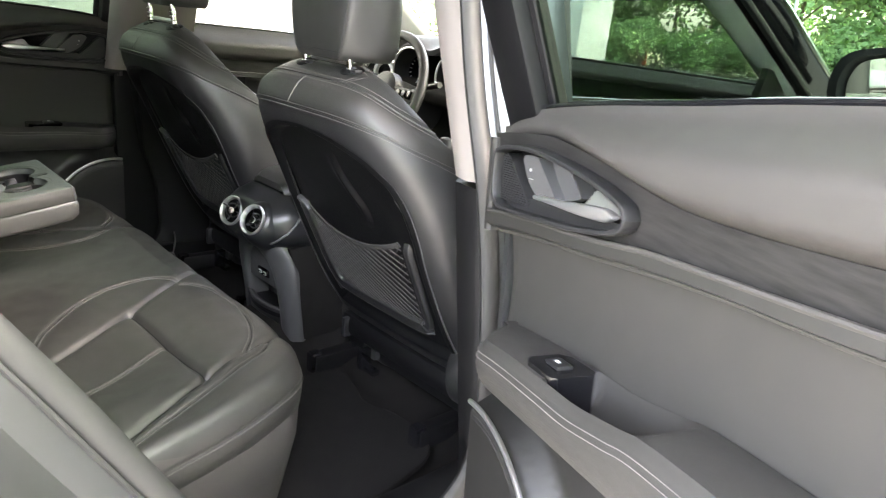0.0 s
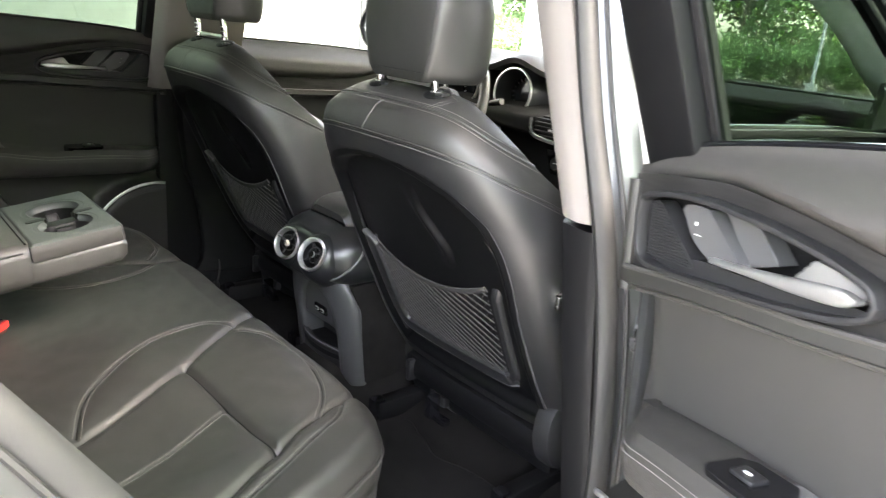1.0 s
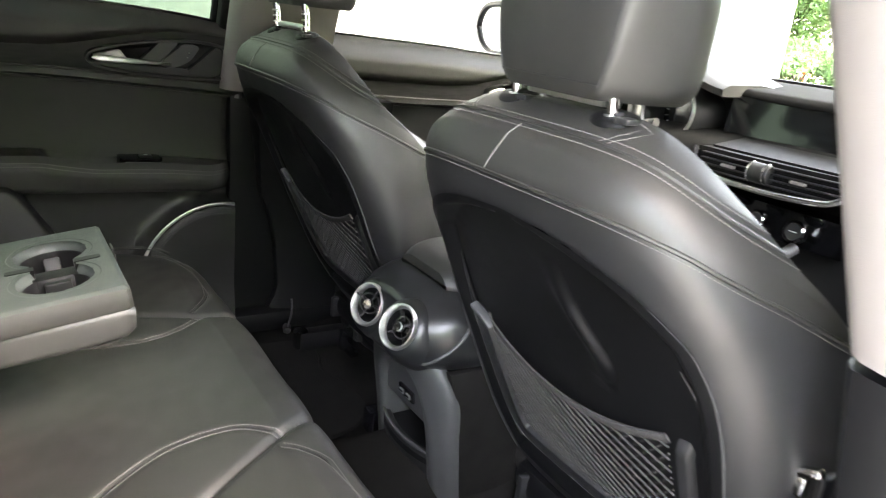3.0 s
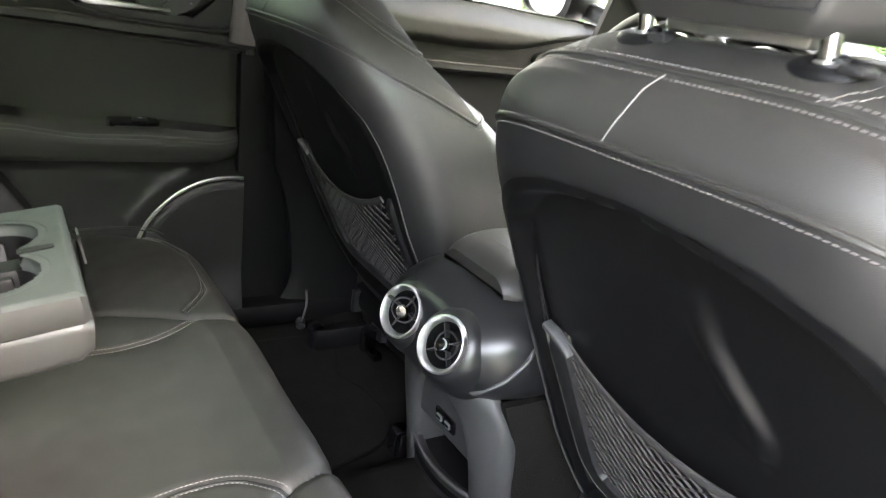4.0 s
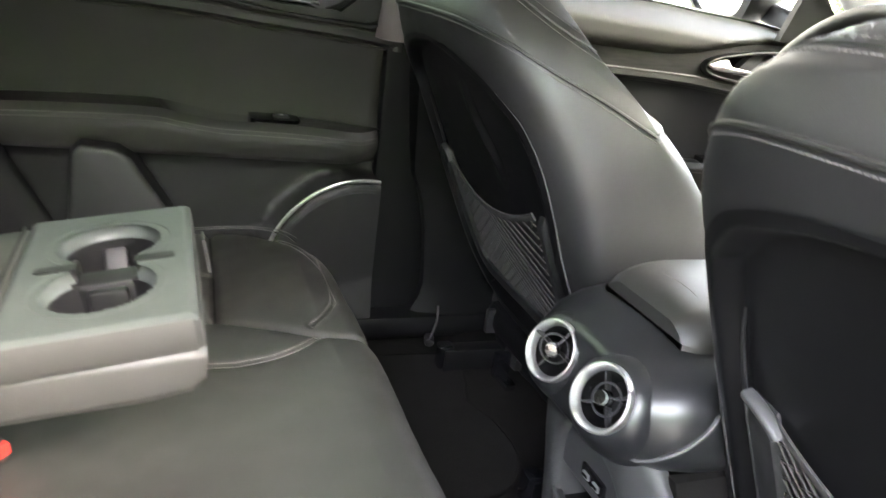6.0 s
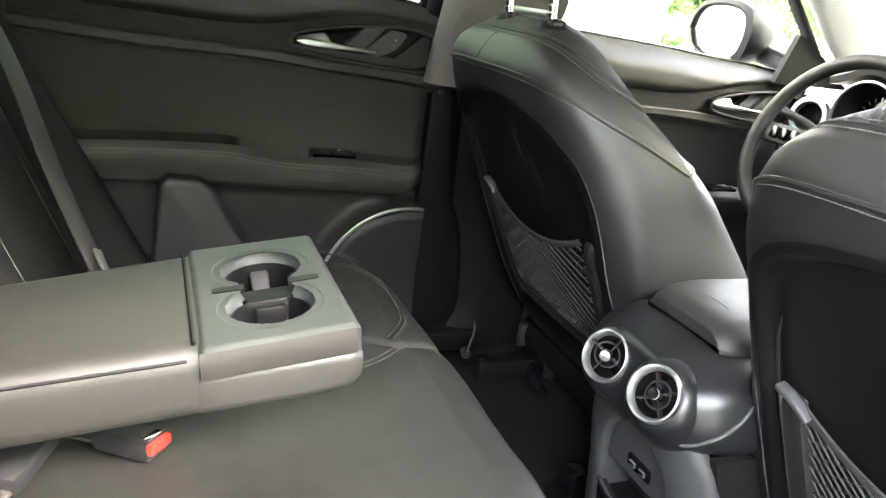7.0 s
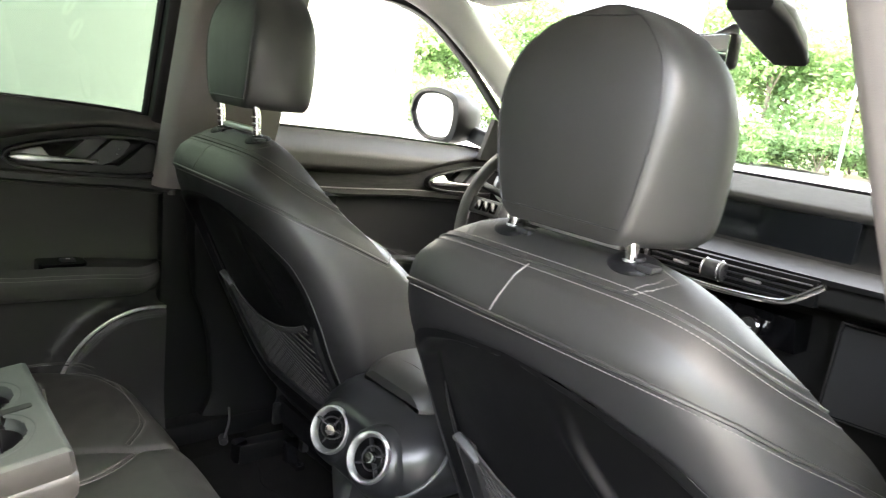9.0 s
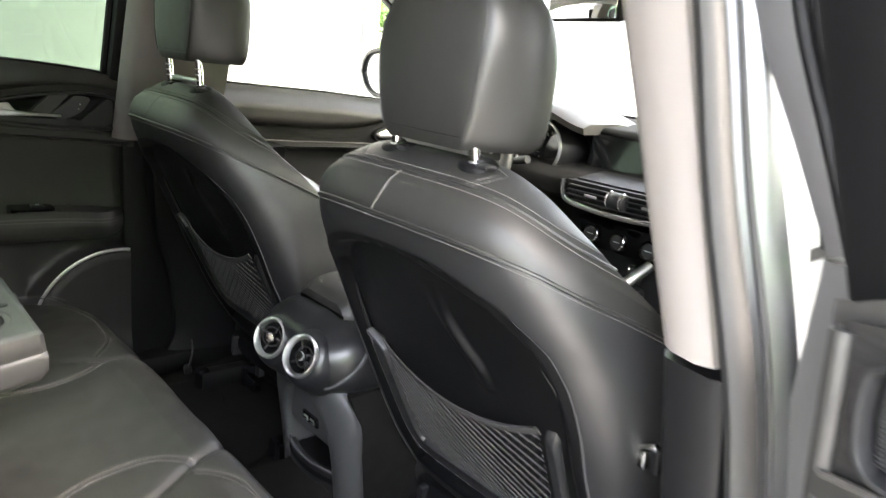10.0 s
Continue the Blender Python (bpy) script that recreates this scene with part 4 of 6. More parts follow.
    part("back_stitching", stitches(seam_rows, lambda q: (0, 1, 0.4)), THREAD, bench, kind="stuff")
    wedge = [(-0.555, 0.62), (-0.40, 0.62), (-0.385, 0.685), (-0.455, 0.795), (-0.475, 0.810), (-0.528, 0.815), (-0.542, 0.800)]
    part("side_wedge", slab(wedge, -0.700, -0.628, Matrix(((0, 0, 1, 0), (1, 0, 0, 0), (0, 1, 0, 0), (0, 0, 0, 1))), bevel=0.010, seg=3), PLASTIC, bench, "smooth black side wedge of the bench")
    for k, xx in ((-1, -0.655), (1, 0.635)):
        def bol(u, v):
            return (xx + k * 0.0 + 0.045 * (u - 0.5), -0.57 - 0.42 * (0.60 + 0.55 * v - 0.70) - 0.10 * (2 * u - 1) ** 2 * 0.4 - 0.06 * v, 0.60 + 0.55 * v)
        # Near-black colour stands in for the shadowed gap between back rest and door.
        part("gap_shade_bolster", grid(bol, 8, 14, (0, -0.12, 0)), SHELL, bench)
    return bench


rear_bench()


def fold_armrest():
    arm = thing("fold_down_armrest", (-0.04, -0.55, 0.70), "folded-down leather centre armrest with a cup tray", "armrest")
    cx = -0.040
    top = lambda y: 0.884 + 0.155 * (y + 0.38)
    half = lambda y: 0.124 + 0.06 * (y + 0.38)
    def sec(y, t, lift=0.0, w=0.0, r=0.012):
        h, zt_, zb_ = half(y) + w, top(y) + lift, top(y) - t
        rr = rect2d(2 * h, zt_ - zb_, r, 4)
        return [(cx + a, y, (zt_ + zb_) / 2 + b) for a, b in rr]
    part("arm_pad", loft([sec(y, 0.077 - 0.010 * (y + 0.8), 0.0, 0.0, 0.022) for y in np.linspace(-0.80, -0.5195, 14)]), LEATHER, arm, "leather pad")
    body = [sec(y, 0.069 - 0.10 * max(0, y + 0.42), -0.026, -0.006 * (y < -0.528), 0.010) for y in np.linspace(-0.60, -0.386, 16)] + [sec(-0.376, 0.060, -0.032, -0.006, 0.010)]
    front = loft(body)
    # open above, where the cup wells go down
    lids = [fc for fc in front.faces for c in [fc.calc_center_median()] if -0.515 < c.y < -0.390 and abs(c.x - cx) < 0.02 and c.z > top(c.y) - 0.035]
    bmesh.ops.delete(front, geom=lids, context="FACES_ONLY")
    part("arm_front", front, LEATHER, arm, "leather front of the armrest")
    # tray with two open cups
    M = Matrix.Translation((cx, -0.45, top(-0.45))) @ Matrix.Rotation(math.atan(0.155), 4, "X")
    cups = ((-0.040, 0.0, 0.041), (0.050, -0.002, 0.041))
    hx_, y0, y1 = 0.121, -0.072, 0.068
    def tray_fn(a, b):
        x, y = (2 * a - 1) * hx_, y0 + (y1 - y0) * b
        e = min(hx_ - abs(x), y - y0, y1 - y)
        return tuple(M @ Vector((x, y, -0.004 * (1 - smoothstep(0, 0.006, e)))))
    sheet = grid(tray_fn, 110, 64)
    back = M.inverted()
    off = []
    for fc in sheet.faces:
        q = back @ fc.calc_center_median()
        if any(math.hypot(q.x - a, q.y - b) < r + 0.001 for a, b, r in cups) or (abs(q.x - 0.005) < 0.012 and abs(q.y) < 0.025):
            off.append(fc)
    bmesh.ops.delete(sheet, geom=off, context="FACES")
    tray = part("cup_tray", sheet, CUP, arm, "grey plastic tray with two cup holders, tinted by painted green window light")
    for a, b, r in cups:
        mc = M @ Matrix.Translation((a, b, 0))
        rim = lathe([(r + 0.0095, 0.0004), (r + 0.0080, 0.0002), (r - 0.002, -0.0085), (r - 0.003, -0.012)], mc, 112, False)
        bmesh.ops.delete(rim, geom=[fc for fc in rim.faces for q in [back @ fc.calc_center_median()] if abs(q.x - 0.005) < 0.016 and abs(q.y) < 0.026], context="FACES")
        part("cup_rim", rim, CUP, tray)
        part("cup_well", lathe([(r - 0.0032, -0.0115), (r - 0.004, -0.03), (r - 0.006, -0.062), (0.001, -0.063)], mc, 48, False), SHELL, tray, "black well of the cup holder")
        part("cup_floor", lathe([(r - 0.009, -0.0615), (r - 0.011, -0.0605), (0.001, -0.0605)], mc, 40, False), SHELL, tray)
    part("cup_divider", join(box((0.004, 0, -0.036), (0.030, 0.050, 0.050), 0.004), box((0.004, 0.026, -0.016), (0.012, 0.008, 0.026), 0.002), box((0.004, -0.026, -0.016), (0.012, 0.008, 0.026), 0.002)), SHELL, tray, "black low bridge between the two cups").data.transform(M)
    part("cup_gripper", box((0.026, 0, -0.034), (0.010, 0.030, 0.040), 0.003), BACK_PANEL, tray, "dark grey spring tab").data.transform(M)
    part("gripper_lip", box((0.0315, 0, -0.052), (0.004, 0.028, 0.003), 0.001), PLASTIC_GREY, tray).data.transform(M)
    part("cup_gripper", box((0, 0, 0), (0.008, 0.020, 0.046), 0.003), PLASTIC, tray).data.transform(M @ Matrix.Translation((-0.052, 0.0, -0.034)) @ Matrix.Rotation(radians(-40), 4, "Y"))
    # Flat black plates draw the dark of two open notches.
    for k in (-1, 1):
        part("slot_dark_plate", slab([(-0.001, k * 0.022), (0.011, k * 0.022), (0.010, k * 0.050), (0.008, k * 0.053), (0.001, k * 0.053), (-0.001, k * 0.050)], -0.004, 0.0009, M), SHELL, tray)
    wall = [(-hx_, y0), (hx_, y0), (hx_, y1), (-hx_, y1)]
    ringpts = poly(wall + [wall[0]], 80)[:-1]
    part("tray_side", loft([[tuple(M @ Vector((x * k, y * k, z))) for x, y in ringpts] for z, k in ((-0.003, 1.0), (-0.010, 1.010), (-0.026, 1.010), (-0.029, 1.0))], True, False), LEATHER, tray, "leather lip of the tray")
    for a, b, r in cups:
        for k in (-1, 1):
            part("cup_tab", box(tuple(M @ Vector((a + (0.25 if a > 0 else -0.25) * r, b + k * 0.84 * r, -0.036))), (0.018, 0.010, 0.036), 0.003, m=M.to_3x3().to_4x4()), PLASTIC, tray)
    side = [(cx + half(y) + 0.0006, y, top(y) - 0.010) for y in np.linspace(-0.72, -0.53, 30)]
    part("arm_seam", join(tube(side, 0.0015, 5), tube([(cx - half(-0.525) + 0.01 + t * (2 * half(-0.525) - 0.02), -0.5245, top(-0.5245) + 0.0) for t in np.linspace(0, 1, 20)], 0.002, 5)), SHELL, arm)
    part("pull_tab", slab([(-0.012, 0), (0.012, 0), (0.010, 0.035), (-0.010, 0.035)], 0, 0.0025, frame_of((cx - 0.09, -0.372, 0.86), (0, 1, 0.2), (0, 0, -1))), LEATHER, arm)
    return arm


fold_armrest()


def buckle(x, y, z, name_label, yaw, tilt):
    b = thing("belt_buckle", (x, y, z), name_label, "belt buckle", "belt buckles")
    m = Matrix.Translation((x, y, z)) @ Matrix.Rotation(radians(yaw), 4, "Z") @ Matrix.Rotation(radians(tilt), 4, "X")
    part("housing", box((0, 0, 0), (0.036, 0.075, 0.024), 0.005), PLASTIC, b).data.transform(m)
    part("release_button", box((0, 0.036, 0.004), (0.033, 0.012, 0.013), 0.003), RED, b, "red release button").data.transform(m)
    part("tongue_slot", box((0, 0.030, 0.0125), (0.024, 0.010, 0.003), 0.001), CHROME, b).data.transform(m)
    part("strap", box((0, -0.055, -0.006), (0.026, 0.06, 0.006), 0.002), WEB, b).data.transform(m)


buckle(-0.079, -0.577, 0.672, "black belt buckle with a red button on the rear bench", -40, 6)
buckle(-0.045, -0.675, 0.685, "black belt buckle with a red button beside the armrest", 65, 10)


def belt():
    b = thing("seat_belt", (-0.45, -0.70, 0.75), "dark grey seat belt lying down the back rest", "seat belt")
    pts = spline([(-0.62, -0.86, 1.22), (-0.52, -0.745, 1.02), (-0.43, -0.675, 0.86), (-0.36, -0.61, 0.735), (-0.345, -0.56, 0.70)], 30)
    part("webbing", sweep(pts, rect2d(0.047, 0.0025, 0.001), up=(0.3, 0.9, 0.35)), WEB, b)
    part("tongue", sweep(poly([(-0.385, -0.625, 0.775), (-0.325, -0.61, 0.765), (-0.318, -0.60, 0.755)], 6), rect2d(0.012, 0.005, 0.002), up=(0, 0.5, 1)), SATIN, b, "metal belt tongue")


belt()


# ---- centre console ----
def console():
    c = thing("centre_console", (0, 0.35, 0.45), "satin black centre console with two round rear air vents", "console")
    rings = []
    hw = curve_fn((-0.02, 0.0, 0.03, 0.08, 0.16, 0.3, 0.62), (0.085, 0.112, 0.128, 0.136, 0.140, 0.135, 0.13))
    zt_ = curve_fn((-0.02, 0.0, 0.03, 0.08, 0.16, 0.3, 0.62), (0.795, 0.812, 0.824, 0.830, 0.828, 0.82, 0.80))
    zb_ = curve_fn((-0.02, 0.0, 0.03, 0.08, 0.16, 0.3, 0.62), (0.715, 0.700, 0.690, 0.684, 0.690, 0.70, 0.70))
    for y, k in [(-0.024, q) for q in np.linspace(0.02, 0.70, 26)] + [(-0.022, 0.78), (-0.018, 0.86), (-0.011, 0.93), (-0.003, 0.975)] + [(q, 1.0) for q in np.linspace(0.008, 0.60, 24)]:
        h, a, b = hw(max(y, -0.003)) * k, zt_(max(y, -0.003)), zb_(max(y, -0.003))
        ring = []
        for j in range(96):
            t = 2 * math.pi * j / 96
            ca, sa = math.cos(t), math.sin(t)
            ring.append((h * math.copysign(abs(ca) ** 0.75, ca), y + 0.18 * ((a + b) / 2 + (a - b) / 2 * k * sa - 0.76) * (1 - smoothstep(0, 0.2, y)), (a + b) / 2 + (a - b) / 2 * k * math.copysign(abs(sa) ** 0.75, sa)))
        rings.append([(a_, b_ + 0.020, c_) for a_, b_, c_ in ring])
    dome = loft(rings)
    gone = []
    for fc in dome.faces:
        q = fc.calc_center_median()
        if q.y < 0.06 and math.hypot(abs(q.x - 0.0125) - 0.053, q.z - 0.766) < 0.033:
            gone.append(fc)
    bmesh.ops.delete(dome, geom=gone, context="FACES")
    dome.normal_update()
    dome_verts = [(np.array(v.co), np.array(v.normal)) for v in dome.verts]
    part("rear_dome", dome, DOME, c, "rounded satin black rear end")
    def on_dome(p):
        """The point of the dome's skin beside p."""
        p = np.array(p)
        c0, n0 = min(dome_verts, key=lambda q: ((q[0] - p) ** 2).sum())
        return p - n0 * ((p - c0) @ n0)
    half = [(0.0, -0.01, 0.680), (0.05, -0.008, 0.690), (0.09, 0.010, 0.712), (0.118, 0.040, 0.742), (0.130, 0.060, 0.765), (0.138, 0.075, 0.788), (0.140, 0.12, 0.812)]
    lip = spline([(-x, y, z) for x, y, z in half[:0:-1]] + half, 60)
    part("dome_lip", tube([on_dome(q) for q in lip], 0.0026, 8), PLASTIC_GREY, c)
    for k in (-1, 1):
        m = frame_of((0.063 if k > 0 else -0.038, -0.011, 0.769 if k > 0 else 0.764), (0.20, -0.88, 0.42 if k > 0 else 0.36))
        ring = part("vent_ring", lathe([(0.0272, -0.024), (0.0285, -0.004), (0.0305, 0.0020), (0.0328, 0.0050), (0.0346, 0.0042), (0.0355, 0.0), (0.0357, -0.006)], m, 48, False), SATIN, c, "satin silver ring of the air vent")
        part("vent_collar", lathe([(0.0357, -0.002), (0.0395, -0.0035), (0.0455, -0.011), (0.053, -0.028), (0.058, -0.055)], m, 48, False), DOME, ring)
        part("vent_throat", lathe([(0.0280, -0.006), (0.0268, -0.02), (0.024, -0.040), (0.001, -0.044)], m, 48, False), SHELL, ring)
        spin = Matrix.Rotation(radians(35 if k > 0 else 70), 4, "Z") @ Matrix.Rotation(radians(0 if k > 0 else 28), 4, "X")
        mm = m @ spin
        part("vent_core", lathe([(0.0005, 0.0035), (0.0070, 0.0028), (0.0086, 0.000), (0.0090, -0.008)], mm, 24), CHROME, ring, "bright centre button")
        part("vent_hoop", tube([mm @ Vector((0.0165 * math.cos(a), 0.0165 * math.sin(a), -0.009)) for a in np.linspace(0, 2 * math.pi, 41)[:-1]], 0.0014, 6, up=tuple(mm.to_3x3() @ Vector((0, 0, 1))), loop=True), PLASTIC, ring)
        for q in range(4):
            a = q * math.pi / 2
            part("vent_vane", box((0, 0, 0), (0.021, 0.0018, 0.010), 0.0005), PLASTIC, ring).data.transform(mm @ Matrix.Rotation(a, 4, "Z") @ Matrix.Translation((0.0175, 0, -0.012)))
    # pedestal: two rounded legs, a socket panel and an open tray between them
    front = curve_fn((0.46, 0.49, 0.55, 0.61, 0.66, 0.70, 0.73), (0.066, 0.062, 0.054, 0.044, 0.034, 0.020, 0.012))
    inner = curve_fn((0.46, 0.54, 0.59, 0.62, 0.645, 0.665, 0.685, 0.73), (0.072, 0.071, 0.069, 0.065, 0.056, 0.040, 0.015, 0.008))
    outer = curve_fn((0.46, 0.56, 0.61, 0.65, 0.68, 0.70, 0.73), (0.124, 0.125, 0.128, 0.128, 0.120, 0.108, 0.090))
    part("core", box((0, 0.39, 0.60), (0.20, 0.50, 0.20), 0.01), PLASTIC, c)
    for k in (-1, 1):
        rings = []
        for z in np.linspace(0.465, 0.728, 40):
            f, a, b = front(z), inner(z), outer(z)
            plan = [(a, f + 0.055), (a, f + 0.012), (a + 0.002, f + 0.005), (a + 0.006, f + 0.001)]
            plan += [(a + 0.012 + (b - a - 0.012) * math.sin(q), f + 0.032 * (1 - math.cos(q))) for q in np.linspace(0.0, math.pi / 2, 14)]
            plan += [(b - 0.004, f + 0.040)]
            rings.append([(k * x, y, z) for x, y in plan])
        part("leg", loft(rings), PEDESTAL, c, "smooth dark grey leg beside the tray")
    part("socket_panel", grid(lambda u, v: (-0.080 + 0.16 * u, 0.043 + 0.016 * v, 0.705 - 0.118 * v), 6, 8, (0, 0.02, 0)), PEDESTAL, c)
    plate = part("socket_plate", box((0, 0, 0), (0.048, 0.006, 0.021), 0.003), GLOSS, c, "gloss black socket plate")
    tilt = Matrix.Translation((0.004, 0.0535, 0.613)) @ Matrix.Rotation(radians(8), 4, "X")
    plate.data.transform(tilt)
    for x in (-0.010, 0.011):
        part("usb_socket", box((x, -0.0035, 0), (0.0125, 0.004, 0.0085), 0.001), SATIN, plate).data.transform(tilt)
        part("socket_core", box((x, -0.0056, 0.0006), (0.009, 0.002, 0.0035), 0.0004), GLOSS, plate).data.transform(tilt)
    part("tray_back", grid(lambda u, v: (-0.075 + 0.15 * u, 0.059 + 0.055 * smoothstep(0.0, 0.6, v), 0.588 - 0.066 * v), 8, 14, (0, 0.01, 0)), PLASTIC, c)
    tray_y = lambda x: 0.046 + 0.014 * (x / 0.075) ** 2
    part("tray_floor", grid(lambda u, v: (-0.078 + 0.156 * u, tray_y(-0.078 + 0.156 * u) + 0.07 * v, 0.526), 12, 4, (0, 0, -0.01)), SHELL, c)
    for i, (d, z, r) in enumerate(((0.0, 0.538, 0.0035), (0.007, 0.534, 0.0022), (0.013, 0.531, 0.0022))):
        part("tray_rim", tube([(x, tray_y(x) + d, z) for x in np.linspace(-0.076, 0.076, 20)], r, 8), PEDESTAL, c)
    part("tray_face", grid(lambda u, v: (-0.078 + 0.156 * u, tray_y(-0.078 + 0.156 * u) - 0.001 + 0.008 * v, 0.537 - 0.075 * v), 14, 6, (0, 0.012, 0)), PLASTIC, c)
    for k in (-1, 1):
        part("carpet_side", grid(lambda u, v: (k * (0.1225 + 0.0035 * math.sin(math.pi * v)), front(0.47 + 0.235 * v) + 0.034 + (0.52 - 0.05 * v) * u, 0.47 + 0.235 * v), 20, 12, (-k * 0.012, 0, 0)), CARPET, c, "carpeted side of the console")
    # lid
    lid = []
    for y in np.linspace(0.0625, 0.45, 30):
        e = min(1, (y - 0.062) / 0.075)
        k = math.sqrt(max(0.02, 1 - (1 - e) ** 2))
        f = min(1, (0.4505 - y) / 0.03)
        k *= math.sqrt(max(0.02, 1 - (1 - f) ** 2))
        lid.append([(a * (0.78 + 0.22 * k), y, 0.830 + b * (0.35 + 0.65 * k) - 0.011 * (a / 0.08) ** 2 * (b > 0)) for a, b in rect2d(0.172, 0.074, 0.030, 8)])
    lidp = part("lid", loft(lid), LEATHER, c, "padded leather lid")
    part("lid_base", box((0, 0.260, 0.801), (0.146, 0.37, 0.022), 0.006), SHELL, lidp)
    cross = [(x, 0.104 - 0.02 * (x / 0.08) ** 2, 0.8596 - 0.011 * (x / 0.08) ** 2 - 0.010 * smoothstep(0.056, 0.074, abs(x))) for x in np.linspace(-0.072, 0.072, 30)]
    cross2 = [(x, y + 0.009, z) for x, y, z in cross]
    ends = [(0.0845, 0.086, 0.827 - 0.022 * t) for t in np.linspace(0, 1, 8)]
    part("lid_stitching", stitches([cross, cross2, ends], lambda q: (0, 0, 1)), THREAD, lidp, kind="stuff")
    part("neck", box((0, 0.34, 0.806), (0.15, 0.5, 0.03), 0.01), SHELL, c)
    # selector and front tray
    part("front_tray", box((0, 0.72, 0.735), (0.24, 0.34, 0.10), 0.02), PLASTIC, c)
    gear = part("selector", loft([[(0.0 + r * math.cos(a), 0.62 + 0.6 * r * math.sin(a) + 0.02 * (z - 0.8), z) for a in np.linspace(0, 2 * math.pi, 20)[:-1]] for z, r in ((0.78, 0.018), (0.83, 0.017), (0.86, 0.024), (0.90, 0.027), (0.915, 0.020), (0.92, 0.006))]), LEATHER, c, "leather gear selector")
    part("side_bar", tube(spline([(0.135, 0.50, 0.775), (0.15, 0.66, 0.80), (0.165, 0.80, 0.86)], 14), 0.012, 10), SATIN, c, "silver console edge bar")
    return c


console()


# ---- dashboard ----
def dashboard():
    d = thing("dashboard", (0, 1.1, 0.7), "black dashboard with a pale sunlit top and silver vents", "dashboard")
    prof = [(1.50, 1.135), (1.30, 1.140), (1.10, 1.136), (0.99, 1.132), (0.965, 1.125), (0.960, 1.112), (0.985, 1.100), (0.985, 1.040), (0.90, 1.030), (0.83, 1.022), (0.795, 1.008), (0.790, 0.985), (0.80, 0.965), (0.86, 0.950), (0.92, 0.930), (0.93, 0.80), (0.90, 0.70), (0.95, 0.58), (1.25, 0.50), (1.50, 0.60)]
    prof = spline([*prof, prof[0]], 90)[:-1]
    def shape(x):
        sweepback = 0.10 * (abs(x) / 0.72) ** 2
        return [(x, y + sweepback * smoothstep(1.45, 1.0, y) - 0.02 * math.exp(-(x / 0.25) ** 2) * smoothstep(1.3, 0.9, y), z) for y, z in prof]
    part("body", loft([shape(x) for x in np.linspace(-0.70, 0.70, 40)]), DASH, d)
    part("trim_ledge", grid(lambda u, v: (-0.05 + 0.70 * u, 0.79 + 0.10 * v + 0.10 * ((-0.05 + 0.70 * u) / 0.72) ** 2 - 0.012, 1.0205 + 0.014 * v), 20, 4, (0, 0, -0.01)), SHELL, d)
    # middle vent
    rim = [(-0.066, 1.016), (-0.064, 0.990), (-0.050, 0.970), (0.0, 0.962), (0.10, 0.958), (0.19, 0.962), (0.235, 0.972), (0.285, 1.010)]
    yv = lambda x: 0.772 + 0.10 * (abs(x) / 0.72) ** 2 - 0.02 * math.exp(-(x / 0.25) ** 2)
    part("vent_frame", sweep([(x, yv(x) - 0.004, z) for x, z in spline(rim, 60)], rect2d(0.014, 0.013, 0.004), up=(0, -1, 0)), CHROME, d, "bright vent frame")
    part("vent_box", grid(lambda u, v: (-0.06 + 0.33 * u, yv(-0.06 + 0.33 * u) + 0.004, 0.966 + 0.05 * v), 16, 4, (0, 0.03, 0)), SHELL, d)
    for i in range(4):
        part("vent_slat", sweep([(x, yv(x) - 0.001, 0.972 + 0.0115 * i) for x in np.linspace(-0.055 + 0.002 * i, 0.245 + 0.006 * i, 24)], rect2d(0.0022, 0.014, 0.001), up=(0, -1, 0)), PLASTIC, d)
    part("vent_hub", lathe([(0.001, 0.022), (0.012, 0.022), (0.014, 0.018), (0.014, -0.018), (0.012, -0.022), (0.001, -0.022)], frame_of((0.088, yv(0.088) - 0.006, 0.992), (1, 0, 0)) @ Matrix.Diagonal((1.4, 1.4, 1, 1)), 24), PLASTIC, d)
    for x in (0.072, 0.104):
        part("hub_ring", lathe([(0.0205, -0.002), (0.0215, 0), (0.0205, 0.002)], frame_of((x, yv(x) - 0.006, 0.992), (1, 0, 0)), 28, False), CHROME, d)
    for x in (0.02, 0.165):
        part("vent_tab", box((x, yv(x) - 0.009, 0.990), (0.032, 0.008, 0.006), 0.002), SATIN, d)
    # climate knobs
    part("control_panel", grid(lambda u, v: (-0.08 + 0.30 * u, 0.845 + 0.03 * v, 0.92 - 0.075 * v), 8, 4, (0, 0.08, 0)), GLOSS, d)
    for x, z, r in ((-0.016, 0.888, 0.021), (0.060, 0.884, 0.020), (0.146, 0.884, 0.023), (0.122, 0.822, 0.022)):
        m = frame_of((x, 0.835, z), (0, -1, 0.15))
        k = part("knob", lathe([(0.001, 0.022), (r * 0.72, 0.022), (r * 0.78, 0.018), (r * 0.78, 0.0)], m, 28), PLASTIC, d)
        part("knob_ring", lathe([(r * 0.78, 0.018), (r * 0.86, 0.0225), (r, 0.020), (r, 0.004)], m, 32, False), CHROME, k, "bright knob ring")
        part("knob_mark", box((0, 0, 0), (r * 0.8, 0.0016, 0.001), 0.0003), PRINT, k).data.transform(m @ Matrix.Translation((0, 0, 0.0227)))
    # display and cluster
    part("display", grid(lambda u, v: (-0.145 + 0.40 * u, 0.930 + 0.012 * v + 0.02 * u, 1.022 + 0.092 * v), 6, 4, (0, 0.03, 0)), SCREEN, d, "dark centre display")
